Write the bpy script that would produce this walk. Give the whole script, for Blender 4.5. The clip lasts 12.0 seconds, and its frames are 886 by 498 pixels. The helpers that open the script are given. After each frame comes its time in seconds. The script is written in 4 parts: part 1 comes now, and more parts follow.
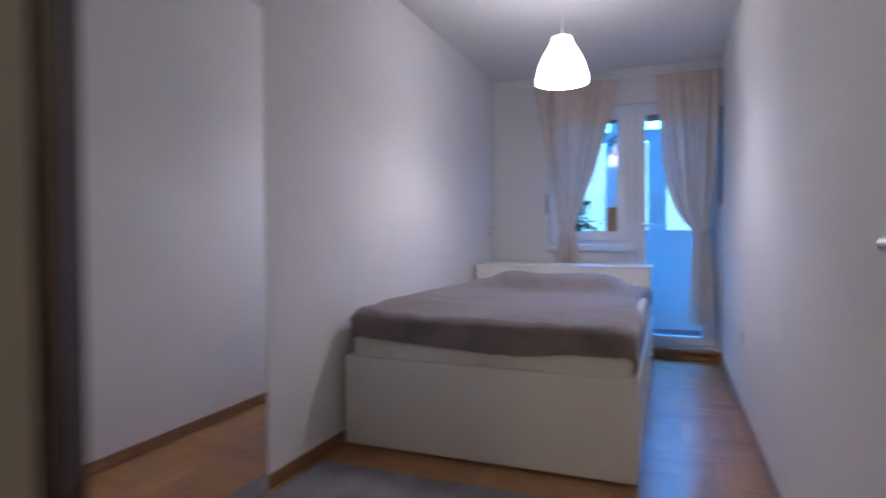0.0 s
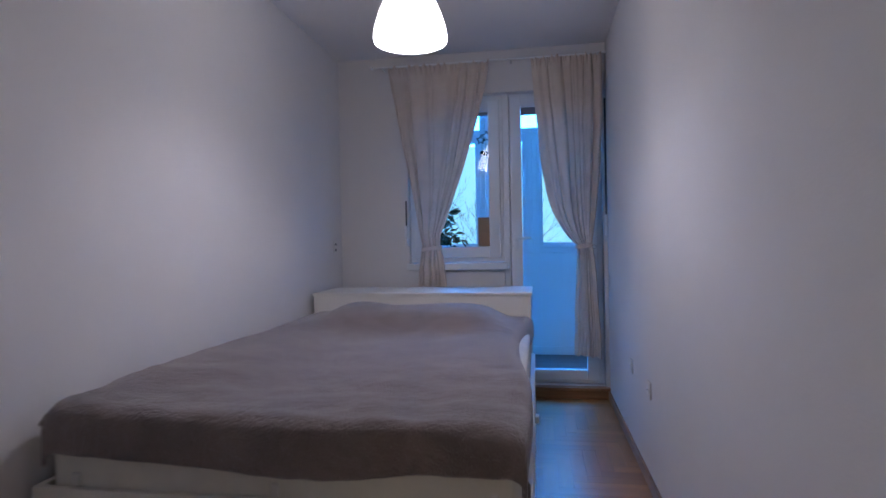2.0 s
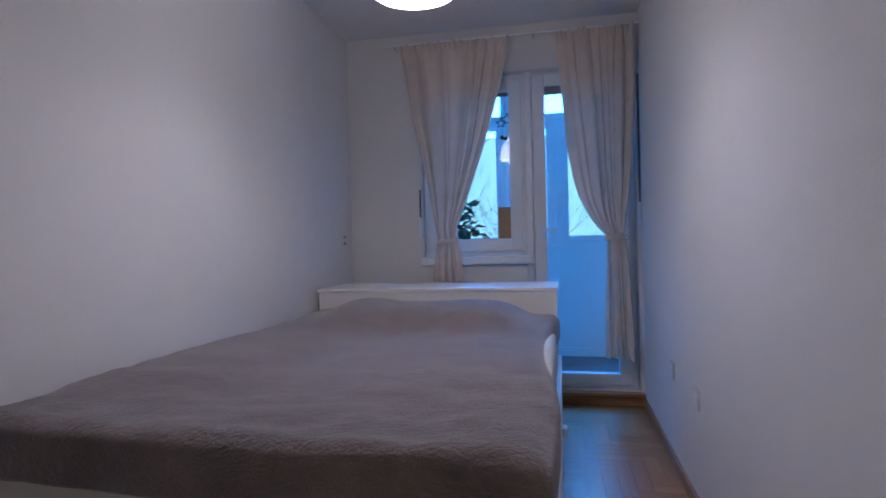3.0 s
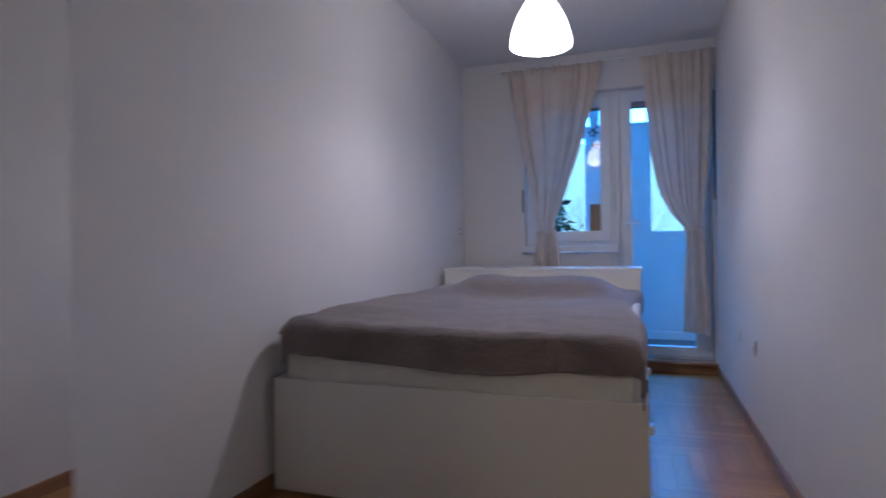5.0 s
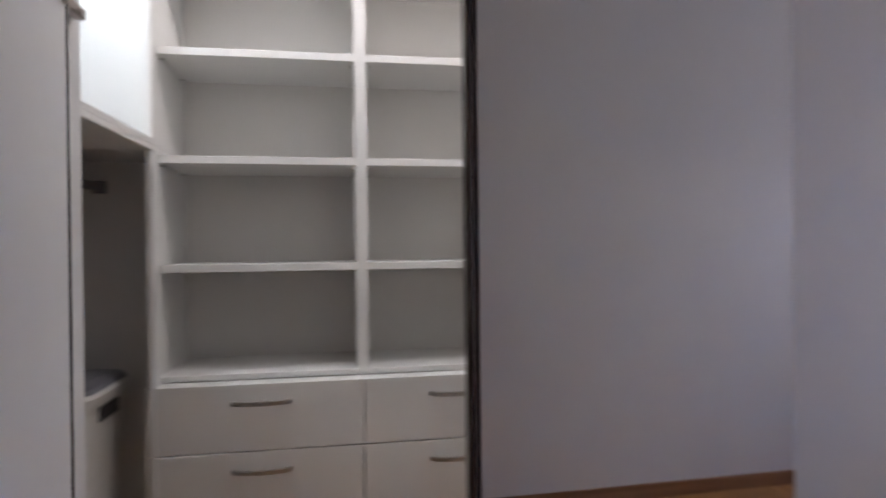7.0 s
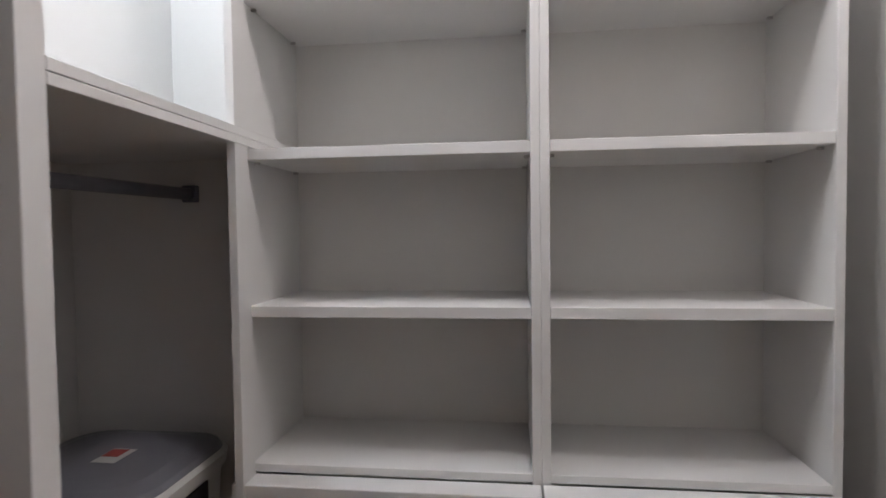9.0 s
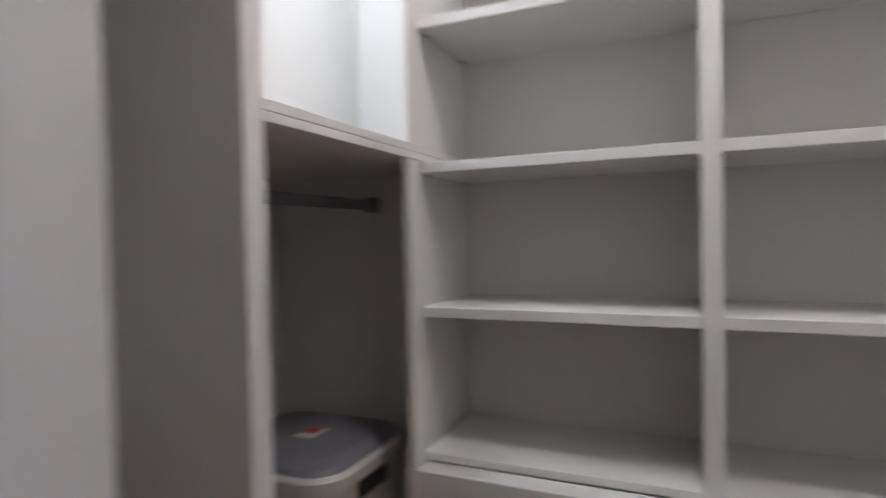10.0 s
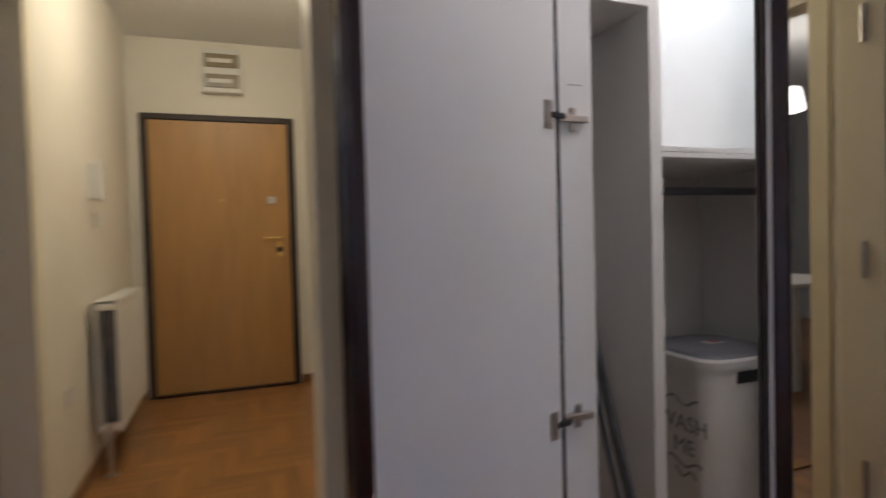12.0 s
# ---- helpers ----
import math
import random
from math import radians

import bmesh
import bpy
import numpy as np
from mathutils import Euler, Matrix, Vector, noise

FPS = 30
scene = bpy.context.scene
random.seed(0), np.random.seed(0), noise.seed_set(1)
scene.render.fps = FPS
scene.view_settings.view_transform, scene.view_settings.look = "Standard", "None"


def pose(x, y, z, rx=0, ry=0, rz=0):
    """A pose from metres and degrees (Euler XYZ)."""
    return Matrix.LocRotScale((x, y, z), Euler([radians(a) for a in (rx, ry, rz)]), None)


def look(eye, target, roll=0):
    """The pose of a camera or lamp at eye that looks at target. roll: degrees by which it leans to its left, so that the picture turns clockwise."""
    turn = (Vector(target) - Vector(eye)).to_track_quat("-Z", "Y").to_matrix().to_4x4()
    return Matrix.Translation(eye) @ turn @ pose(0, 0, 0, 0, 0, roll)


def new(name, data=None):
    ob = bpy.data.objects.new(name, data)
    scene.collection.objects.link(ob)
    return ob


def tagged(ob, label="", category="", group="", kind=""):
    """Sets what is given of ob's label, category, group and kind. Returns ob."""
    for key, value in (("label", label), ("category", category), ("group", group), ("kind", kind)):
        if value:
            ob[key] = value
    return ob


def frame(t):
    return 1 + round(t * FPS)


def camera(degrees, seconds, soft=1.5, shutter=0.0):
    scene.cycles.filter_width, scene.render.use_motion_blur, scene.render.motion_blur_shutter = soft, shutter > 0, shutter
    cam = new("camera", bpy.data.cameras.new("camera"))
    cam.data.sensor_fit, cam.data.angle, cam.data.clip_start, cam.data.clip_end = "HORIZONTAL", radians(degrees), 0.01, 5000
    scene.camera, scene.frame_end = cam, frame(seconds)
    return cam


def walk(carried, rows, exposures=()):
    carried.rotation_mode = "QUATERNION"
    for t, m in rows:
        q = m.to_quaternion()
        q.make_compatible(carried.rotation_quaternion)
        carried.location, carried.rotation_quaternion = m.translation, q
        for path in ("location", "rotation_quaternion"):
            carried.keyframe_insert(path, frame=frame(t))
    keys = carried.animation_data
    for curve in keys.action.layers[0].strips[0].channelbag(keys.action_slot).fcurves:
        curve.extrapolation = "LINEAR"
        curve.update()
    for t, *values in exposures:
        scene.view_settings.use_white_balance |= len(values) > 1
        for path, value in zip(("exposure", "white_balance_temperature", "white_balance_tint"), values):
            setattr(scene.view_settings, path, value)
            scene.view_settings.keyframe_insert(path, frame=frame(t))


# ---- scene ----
cam = camera(76.0, 12.0, soft=1.5, shutter=0.8)
PATH = [
    (0, (0.016, -0.208, 1.071), (-0.728, 1.648, 1.029), -0.3),
    (0.3, (-0.028, -0.087, 1.087), (-0.591, 1.832, 1.051), -0.1),
    (0.5, (-0.04, -0.034, 1.095), (-0.513, 1.909, 1.061), -0.6),
    (0.7, (-0.034, 0.115, 1.105), (-0.468, 2.067, 1.072), -0.2),
    (1, (-0.046, 0.3, 1.129), (-0.434, 2.262, 1.105), -1.0),
    (1.5, (-0.053, 0.592, 1.169), (-0.424, 2.557, 1.142), -0.9),
    (2, (-0.081, 0.889, 1.149), (-0.409, 2.862, 1.127), -1.1),
    (2.5, (-0.085, 1.118, 1.119), (-0.417, 3.09, 1.094), -1.3),
    (3, (-0.09, 1.223, 1.089), (-0.501, 3.18, 1.071), -1.4),
    (5, (-0.121, 0.359, 0.972), (-0.782, 2.247, 0.977), -0.8),
    (5.5, (-0.099, 0.206, 1.018), (-1.097, 1.939, 1.014), -0.9),
    (6, (-0.056, 0.158, 1.12), (-1.538, 1.502, 1.086), 0.0),
    (6.3, (-0.092, 0.194, 1.135), (-1.774, 1.275, 1.086), -0.2),
    (6.6, (-0.131, 0.259, 1.101), (-1.99, 0.996, 1.086), -0.5),
    (7, (-0.154, 0.303, 1.086), (-2.129, 0.619, 1.077), -0.6),
    (7.2, (-0.197, 0.36, 1.075), (-2.195, 0.46, 1.076), -0.8),
    (7.5, (-0.275, 0.366, 1.085), (-2.266, 0.184, 1.099), -0.8),
    (7.7, (-0.35, 0.362, 1.12), (-2.325, 0.042, 1.11), -0.9),
    (9.3, (-0.874, 0.27, 1.2), (-2.86, 0.037, 1.121), -0.7),
    (9.5, (-0.876, 0.283, 1.201), (-2.844, -0.069, 1.128), -0.9),
    (10, (-0.802, 0.305, 1.201), (-2.628, -0.51, 1.156), -1.2),
    (10.3, (-0.716, 0.389, 1.196), (-2.368, -0.739, 1.18), -1.1),
    (10.7, (-0.627, 0.487, 1.197), (-2.087, -0.879, 1.176), -1.3),
    (11, (-0.53, 0.572, 1.18), (-1.82, -0.956, 1.16), -1.2),
    (11.2, (-0.466, 0.668, 1.177), (-1.641, -0.951, 1.149), -1.2),
    (11.5, (-0.364, 0.866, 1.158), (-1.349, -0.874, 1.138), -1.1),
    (12, (-0.235, 1.122, 1.16), (-0.919, -0.756, 1.105), -1.5),
]
walk(cam, [(t, look(eye, target, roll)) for t, eye, target, roll in PATH], [(0.0, 0.38), (0.5, 0.12), (1.0, 0.08), (2.0, -0.22), (3.2, -0.25), (4.8, -0.1), (6.0, 0.22), (7.0, 0.25), (9.3, 0.15), (10.2, 0.02), (11.3, -0.2), (12.0, -0.02)])

# ---- world and light ----
world = bpy.data.worlds.new("dusk_sky")
scene.world = world
world.use_nodes = True
wn = world.node_tree.nodes
sky = wn.new("ShaderNodeTexSky")
sky.sky_type = "NISHITA"
sky.sun_disc = False
sky.sun_elevation = radians(50)
sky.sun_rotation = radians(180)
blue = wn.new("ShaderNodeMix")
blue.data_type, blue.blend_type = "RGBA", "MULTIPLY"
blue.inputs["Factor"].default_value = 1.0
blue.inputs["B"].default_value = (0.22, 0.72, 1.0, 1)
world.node_tree.links.new(sky.outputs["Color"], blue.inputs["A"])
world.node_tree.links.new(blue.outputs["Result"], wn["Background"].inputs["Color"])
wn["Background"].inputs["Strength"].default_value = 0.15

LAMP_W, CLOSET_W, NICHE_W, HALL_W, DINING_W = 16.0, 16.0, 12.0, 18.5, 14.0


def lamp(name, place, watts, radius, color):
    data = bpy.data.lights.new(name, "POINT")
    data.energy, data.shadow_soft_size, data.color = watts, radius, color
    ob = new(name, data)
    ob.location = place
    return ob


def area(name, place, target, watts, sx, sy, color):
    data = bpy.data.lights.new(name, "AREA")
    data.shape = "RECTANGLE"
    data.energy, data.size, data.size_y, data.color = watts, sx, sy, color
    ob = new(name, data)
    ob.matrix_world = look(place, target)
    return ob


LX, LY, LZ = -0.573, 3.143, 1.965           # pendant lamp over the bed
lamp("bedroom_bulb", (LX, LY, LZ + 0.075), LAMP_W, 0.045, (0.87, 0.815, 1.0))
lamp("closet_bulb", (-1.50, 0.38, 2.46), CLOSET_W, 0.05, (1.0, 0.94, 0.96))
lamp("niche_bulb", (-1.72, -0.48, 2.42), NICHE_W, 0.04, (0.80, 0.88, 1.0))
lamp("hall_bulb", (-0.20, -1.75, 2.44), HALL_W, 0.12, (1.0, 0.885, 0.66))
lamp("dining_bulb", (2.3, -2.05, 2.11), DINING_W, 0.10, (1.0, 0.93, 0.85))
area("dusk_light", (-0.2, 7.7, 3.0), (-0.2, 5.4, 1.15), 350, 3.0, 1.6, (0.030, 0.29, 1.0))

# ---- materials ----


def mat(name, color, rough=0.5, metal=0.0, spec=0.5, scale=6.0, vary=0.06, bump=0.0, bump_scale=60.0, second=None, coat=0.0):
    m = bpy.data.materials.new(name)
    m.use_nodes = True
    nt = m.node_tree
    b = nt.nodes["Principled BSDF"]
    b.inputs["Roughness"].default_value = rough
    b.inputs["Metallic"].default_value = metal
    b.inputs["Specular IOR Level"].default_value = spec
    b.inputs["Coat Weight"].default_value = coat
    co = nt.nodes.new("ShaderNodeTexCoord")
    n1 = nt.nodes.new("ShaderNodeTexNoise")
    n1.inputs["Scale"].default_value = scale
    n1.inputs["Detail"].default_value = 6
    nt.links.new(co.outputs["Object"], n1.inputs["Vector"])
    ramp = nt.nodes.new("ShaderNodeValToRGB")
    a = [max(0, c * (1 - vary)) for c in color]
    z = second or [min(1, c * (1 + vary)) for c in color]
    ramp.color_ramp.elements[0].position, ramp.color_ramp.elements[1].position = 0.3, 0.7
    ramp.color_ramp.elements[0].color, ramp.color_ramp.elements[1].color = (*a, 1), (*z, 1)
    nt.links.new(n1.outputs["Fac"], ramp.inputs["Fac"])
    nt.links.new(ramp.outputs["Color"], b.inputs["Base Color"])
    if bump:
        n2 = nt.nodes.new("ShaderNodeTexNoise")
        n2.inputs["Scale"].default_value = bump_scale
        n2.inputs["Detail"].default_value = 8
        nt.links.new(co.outputs["Object"], n2.inputs["Vector"])
        bp = nt.nodes.new("ShaderNodeBump")
        bp.inputs["Strength"].default_value = bump
        bp.inputs["Distance"].default_value = 0.01
        nt.links.new(n2.outputs["Fac"], bp.inputs["Height"])
        nt.links.new(bp.outputs["Normal"], b.inputs["Normal"])
    return m


def bsdf(m):
    return m.node_tree.nodes["Principled BSDF"]


def wood(name, dark, light, rough=0.3, along=0, stretch=14.0, random_tint=0.0, coat=0.0):
    """Wood with grain along one axis of the object."""
    m = bpy.data.materials.new(name)
    m.use_nodes = True
    nt = m.node_tree
    b = nt.nodes["Principled BSDF"]
    b.inputs["Roughness"].default_value = rough
    b.inputs["Coat Weight"].default_value = coat
    b.inputs["Coat Roughness"].default_value = 0.15
    co = nt.nodes.new("ShaderNodeTexCoord")
    mp = nt.nodes.new("ShaderNodeMapping")
    sc = [stretch * 3.0] * 3
    sc[along] = 2.2
    mp.inputs["Scale"].default_value = sc
    nt.links.new(co.outputs["Object"], mp.inputs["Vector"])
    n1 = nt.nodes.new("ShaderNodeTexNoise")
    n1.inputs["Scale"].default_value = 1.0
    n1.inputs["Detail"].default_value = 7
    n1.inputs["Distortion"].default_value = 0.6
    ramp = nt.nodes.new("ShaderNodeValToRGB")
    ramp.color_ramp.elements[0].position, ramp.color_ramp.elements[1].position = 0.3, 0.72
    ramp.color_ramp.elements[0].color, ramp.color_ramp.elements[1].color = (*dark, 1), (*light, 1)
    nt.links.new(n1.outputs["Fac"], ramp.inputs["Fac"])
    out = ramp.outputs["Color"]
    if random_tint:
        info = nt.nodes.new("ShaderNodeObjectInfo")
        geo = nt.nodes.new("ShaderNodeNewGeometry")
        add = nt.nodes.new("ShaderNodeMath")
        add.operation = "ADD"
        nt.links.new(info.outputs["Random"], add.inputs[0])
        nt.links.new(geo.outputs["Random Per Island"], add.inputs[1])
        fr = nt.nodes.new("ShaderNodeMath")
        fr.operation = "FRACT"
        nt.links.new(add.outputs[0], fr.inputs[0])
        off = nt.nodes.new("ShaderNodeVectorMath")
        off.operation = "SCALE"
        off.inputs[0].default_value = (31.0, 17.0, 5.0)
        nt.links.new(fr.outputs[0], off.inputs["Scale"])
        av = nt.nodes.new("ShaderNodeVectorMath")
        av.operation = "ADD"
        nt.links.new(mp.outputs["Vector"], av.inputs[0])
        nt.links.new(off.outputs["Vector"], av.inputs[1])
        nt.links.new(av.outputs["Vector"], n1.inputs["Vector"])
        rng = nt.nodes.new("ShaderNodeMapRange")
        rng.inputs["To Min"].default_value, rng.inputs["To Max"].default_value = 1 - random_tint, 1 + random_tint
        nt.links.new(fr.outputs[0], rng.inputs["Value"])
        hsv = nt.nodes.new("ShaderNodeHueSaturation")
        nt.links.new(out, hsv.inputs["Color"])
        nt.links.new(rng.outputs["Result"], hsv.inputs["Value"])
        out = hsv.outputs["Color"]
    else:
        nt.links.new(mp.outputs["Vector"], n1.inputs["Vector"])
    nt.links.new(out, b.inputs["Base Color"])
    bp = nt.nodes.new("ShaderNodeBump")
    bp.inputs["Strength"].default_value, bp.inputs["Distance"].default_value = 0.06, 0.002
    nt.links.new(n1.outputs["Fac"], bp.inputs["Height"])
    nt.links.new(bp.outputs["Normal"], b.inputs["Normal"])
    return m


M_WALL = mat("wall_paint", (0.74, 0.72, 0.71), 0.75, scale=1.3, vary=0.03, bump=0.10, bump_scale=140)
M_HALLWALL = mat("hall_wall_paint", (0.78, 0.74, 0.66), 0.7, scale=1.1, vary=0.03, bump=0.10, bump_scale=140)
M_CEIL = mat("ceiling_paint", (0.76, 0.75, 0.75), 0.8, scale=1.0, vary=0.02, bump=0.08, bump_scale=150)
M_MEL = mat("white_melamine", (0.76, 0.75, 0.73), 0.45, scale=3.0, vary=0.02, bump=0.03, bump_scale=400)
M_BACK = mat("white_hardboard", (0.72, 0.70, 0.67), 0.55, scale=2.5, vary=0.03)
M_LACQ = mat("white_lacquer", (0.74, 0.72, 0.68), 0.35, scale=2.0, vary=0.02)
M_PVC = mat("white_pvc", (0.78, 0.79, 0.80), 0.35, scale=4.0, vary=0.02)
M_PARQ_X = wood("oak_parquet", (0.295, 0.135, 0.044), (0.390, 0.188, 0.064), 0.34, 0, 6, 0.16, 0.22)
M_PARQ_Y = wood("oak_parquet_turned", (0.295, 0.135, 0.044), (0.390, 0.188, 0.064), 0.34, 1, 6, 0.16, 0.22)
M_BASE = wood("brown_baseboard_wood", (0.20, 0.095, 0.045), (0.33, 0.17, 0.085), 0.4, 1, 12)
M_SILL = wood("threshold_wood", (0.20, 0.09, 0.035), (0.34, 0.16, 0.07), 0.3, 0, 12)
M_DOORWOOD = wood("beech_veneer", (0.40, 0.215, 0.075), (0.47, 0.255, 0.090), 0.38, 2, 5)
M_DARK = mat("dark_brown_gloss", (0.022, 0.008, 0.008), 0.16, scale=8, vary=0.3, coat=0.6)
M_FRAMEBROWN = mat("brown_steel_frame", (0.035, 0.022, 0.018), 0.55, scale=8, vary=0.2)
M_JAMB = mat("cream_door_paint", (0.72, 0.66, 0.52), 0.45, scale=2.0, vary=0.03)
M_STEEL = mat("brushed_steel", (0.52, 0.50, 0.48), 0.30, metal=1.0, scale=30, vary=0.10)
M_NICKEL = mat("nickel_hinge", (0.44, 0.38, 0.34), 0.28, metal=1.0, scale=40, vary=0.12)
M_ROD = mat("grey_tube", (0.20, 0.20, 0.23), 0.4, metal=0.5, scale=20, vary=0.10)
M_BRASS = mat("brass", (0.62, 0.42, 0.16), 0.3, metal=1.0, scale=30, vary=0.1)
M_BLACK = mat("black_plastic", (0.02, 0.02, 0.022), 0.45, scale=20, vary=0.2)
M_PLASTIC = mat("white_plastic", (0.70, 0.69, 0.66), 0.4, scale=8, vary=0.03)
M_GREYLID = mat("grey_plastic_lid", (0.20, 0.20, 0.225), 0.35, scale=9, vary=0.06)
M_RAD = mat("radiator_enamel", (0.74, 0.72, 0.68), 0.4, scale=8, vary=0.03)
M_GREYMETAL = mat("dark_grey_metal", (0.11, 0.11, 0.12), 0.35, metal=0.6, scale=20, vary=0.15)
M_MATTRESS = mat("mattress_cover", (0.70, 0.68, 0.63), 0.85, scale=14, vary=0.05, bump=0.25, bump_scale=90)
M_RUG = mat("grey_rug", (0.23, 0.22, 0.24), 0.95, scale=5, vary=0.25, bump=0.8, bump_scale=160)
M_TILE = mat("loggia_tile", (0.13, 0.13, 0.14), 0.4, scale=3, vary=0.08)
M_GREEN = mat("dark_leaf", (0.035, 0.07, 0.035), 0.5, scale=20, vary=0.3)
M_BARK = mat("grey_bark", (0.10, 0.09, 0.08), 0.8, scale=20, vary=0.3)
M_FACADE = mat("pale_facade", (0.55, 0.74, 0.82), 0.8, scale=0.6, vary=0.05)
M_GROUND = mat("ground_grass", (0.07, 0.09, 0.05), 0.9, scale=0.4, vary=0.3)
M_CARD = mat("brown_cardboard", (0.34, 0.22, 0.13), 0.8, scale=8, vary=0.08)
M_RED = mat("red_label", (0.45, 0.06, 0.05), 0.5, scale=20, vary=0.1)
M_INK = mat("grey_print", (0.20, 0.20, 0.205), 0.6, scale=20, vary=0.2)
M_DARKGLASS = mat("smoked_cover", (0.25, 0.21, 0.14), 0.15, scale=6, vary=0.1)
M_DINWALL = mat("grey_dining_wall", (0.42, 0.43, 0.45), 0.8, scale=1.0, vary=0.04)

M_MIRROR = mat("mirror_silver", (0.80, 0.80, 0.80), 0.015, metal=1.0, scale=1.0, vary=0.01)

M_GLASS = bpy.data.materials.new("window_glass")
M_GLASS.use_nodes = True
bsdf(M_GLASS).inputs["Transmission Weight"].default_value = 1.0
bsdf(M_GLASS).inputs["Roughness"].default_value = 0.0
bsdf(M_GLASS).inputs["IOR"].default_value = 1.45
bsdf(M_GLASS).inputs["Base Color"].default_value = (0.95, 0.97, 0.98, 1)


def cloth(name, color, weave, through_light=0.0, bump=0.3, sheen=0.0, vary=0.05):
    m = mat(name, color, 0.9, scale=9, vary=vary, bump=bump, bump_scale=weave)
    b = bsdf(m)
    b.inputs["Sheen Weight"].default_value = sheen
    b.inputs["Sheen Roughness"].default_value = 0.5
    if through_light:
        nt = m.node_tree
        tr = nt.nodes.new("ShaderNodeBsdfTranslucent")
        tr.inputs["Color"].default_value = (*color, 1)
        mix = nt.nodes.new("ShaderNodeMixShader")
        mix.inputs["Fac"].default_value = through_light
        nt.links.new(b.outputs["BSDF"], mix.inputs[1])
        nt.links.new(tr.outputs["BSDF"], mix.inputs[2])
        nt.links.new(mix.outputs["Shader"], nt.nodes["Material Output"].inputs["Surface"])
    return m


M_CURTAIN = cloth("beige_linen", (0.70, 0.61, 0.54), 260, 0.08, 0.25)
M_BLANKET = cloth("taupe_fleece", (0.202, 0.160, 0.156), 150, 0.0, 0.9, 0.5, 0.20)
M_BLANKET.node_tree.nodes["Bump"].inputs["Distance"].default_value = 0.010
M_BLANKET.node_tree.nodes["Noise Texture"].inputs["Scale"].default_value = 5.5
M_BLANKET.node_tree.nodes["Noise Texture"].inputs["Distortion"].default_value = 1.2
M_PILLOW = cloth("white_sheet", (0.70, 0.69, 0.68), 200, 0.0, 0.15)


def glow(name, color, strength):
    m = bpy.data.materials.new(name)
    m.use_nodes = True
    b = bsdf(m)
    b.inputs["Base Color"].default_value = (0.9, 0.9, 0.9, 1)
    b.inputs["Emission Color"].default_value = (*color, 1)
    b.inputs["Emission Strength"].default_value = strength
    return m


M_SHADE = glow("lit_opal_shade", (0.93, 0.89, 1.0), 10.0)
M_BULB = glow("lit_bulb_cover", (0.95, 0.97, 1.0), 4.0)
M_DINSHADE = glow("lit_fabric_shade", (1.0, 0.97, 0.92), 3.0)
M_SKYCARD = glow("dusk_distance", (0.33, 0.77, 1.0), 1.5)
bsdf(M_SKYCARD).inputs["Base Color"].default_value = (0.05, 0.2, 0.3, 1)

# ---- mesh helpers ----


def bm_box(bm, x0, x1, y0, y1, z0, z1, bevel=0.0, seg=1):
    r = bmesh.ops.create_cube(bm, size=1.0, matrix=Matrix.Translation(((x0 + x1) / 2, (y0 + y1) / 2, (z0 + z1) / 2)) @ Matrix.Diagonal((abs(x1 - x0), abs(y1 - y0), abs(z1 - z0), 1)))
    if bevel:
        vs = set(r["verts"])
        es = [e for e in bm.edges if e.verts[0] in vs and e.verts[1] in vs]
        bmesh.ops.bevel(bm, geom=es, offset=bevel, segments=seg, affect="EDGES", profile=0.5)


def link(name, bm, material, parent=None, smooth=False):
    me = bpy.data.meshes.new(name)
    bmesh.ops.recalc_face_normals(bm, faces=bm.faces[:])
    bm.to_mesh(me)
    bm.free()
    me.materials.append(material)
    if smooth:
        me.shade_smooth()
    ob = new(name, me)
    if parent:
        ob.parent = parent
    return ob


def box(name, x0, x1, y0, y1, z0, z1, material, parent=None, bevel=0.002, seg=1):
    bm = bmesh.new()
    bm_box(bm, x0, x1, y0, y1, z0, z1, bevel, seg)
    return link(name, bm, material, parent)


def part(name, bm, material, parent, label="", smooth=False):
    ob = link(name, bm, material, parent, smooth)
    return tagged(ob, label) if label else ob


def thing(name, label, category, group="", place=(0, 0, 0), kind=""):
    ob = new(name)
    ob.location = place
    ob.empty_display_size = 0.05
    return tagged(ob, label, category, group, kind)


def structure(ob, label="", category=""):
    return tagged(ob, label, category, "", "structure")


def lathe(bm, profile, n=40, centre=(0, 0, 0), closed=False):
    rings = []
    for r, z in profile:
        rings.append([bm.verts.new((centre[0] + r * math.cos(2 * math.pi * i / n), centre[1] + r * math.sin(2 * math.pi * i / n), centre[2] + z)) for i in range(n)])
    for a, b in zip(rings, rings[1:]):
        for i in range(n):
            bm.faces.new((a[i], a[(i + 1) % n], b[(i + 1) % n], b[i]))
    if closed:
        bm.faces.new(rings[0][::-1])
        bm.faces.new(rings[-1])


def rod(bm, a, b, r, n=14):
    a, b = Vector(a), Vector(b)
    q = (b - a).to_track_quat("Z", "Y").to_matrix().to_4x4()
    bmesh.ops.create_cone(bm, cap_ends=True, segments=n, radius1=r, radius2=r, depth=(b - a).length, matrix=Matrix.Translation((a + b) / 2) @ q)


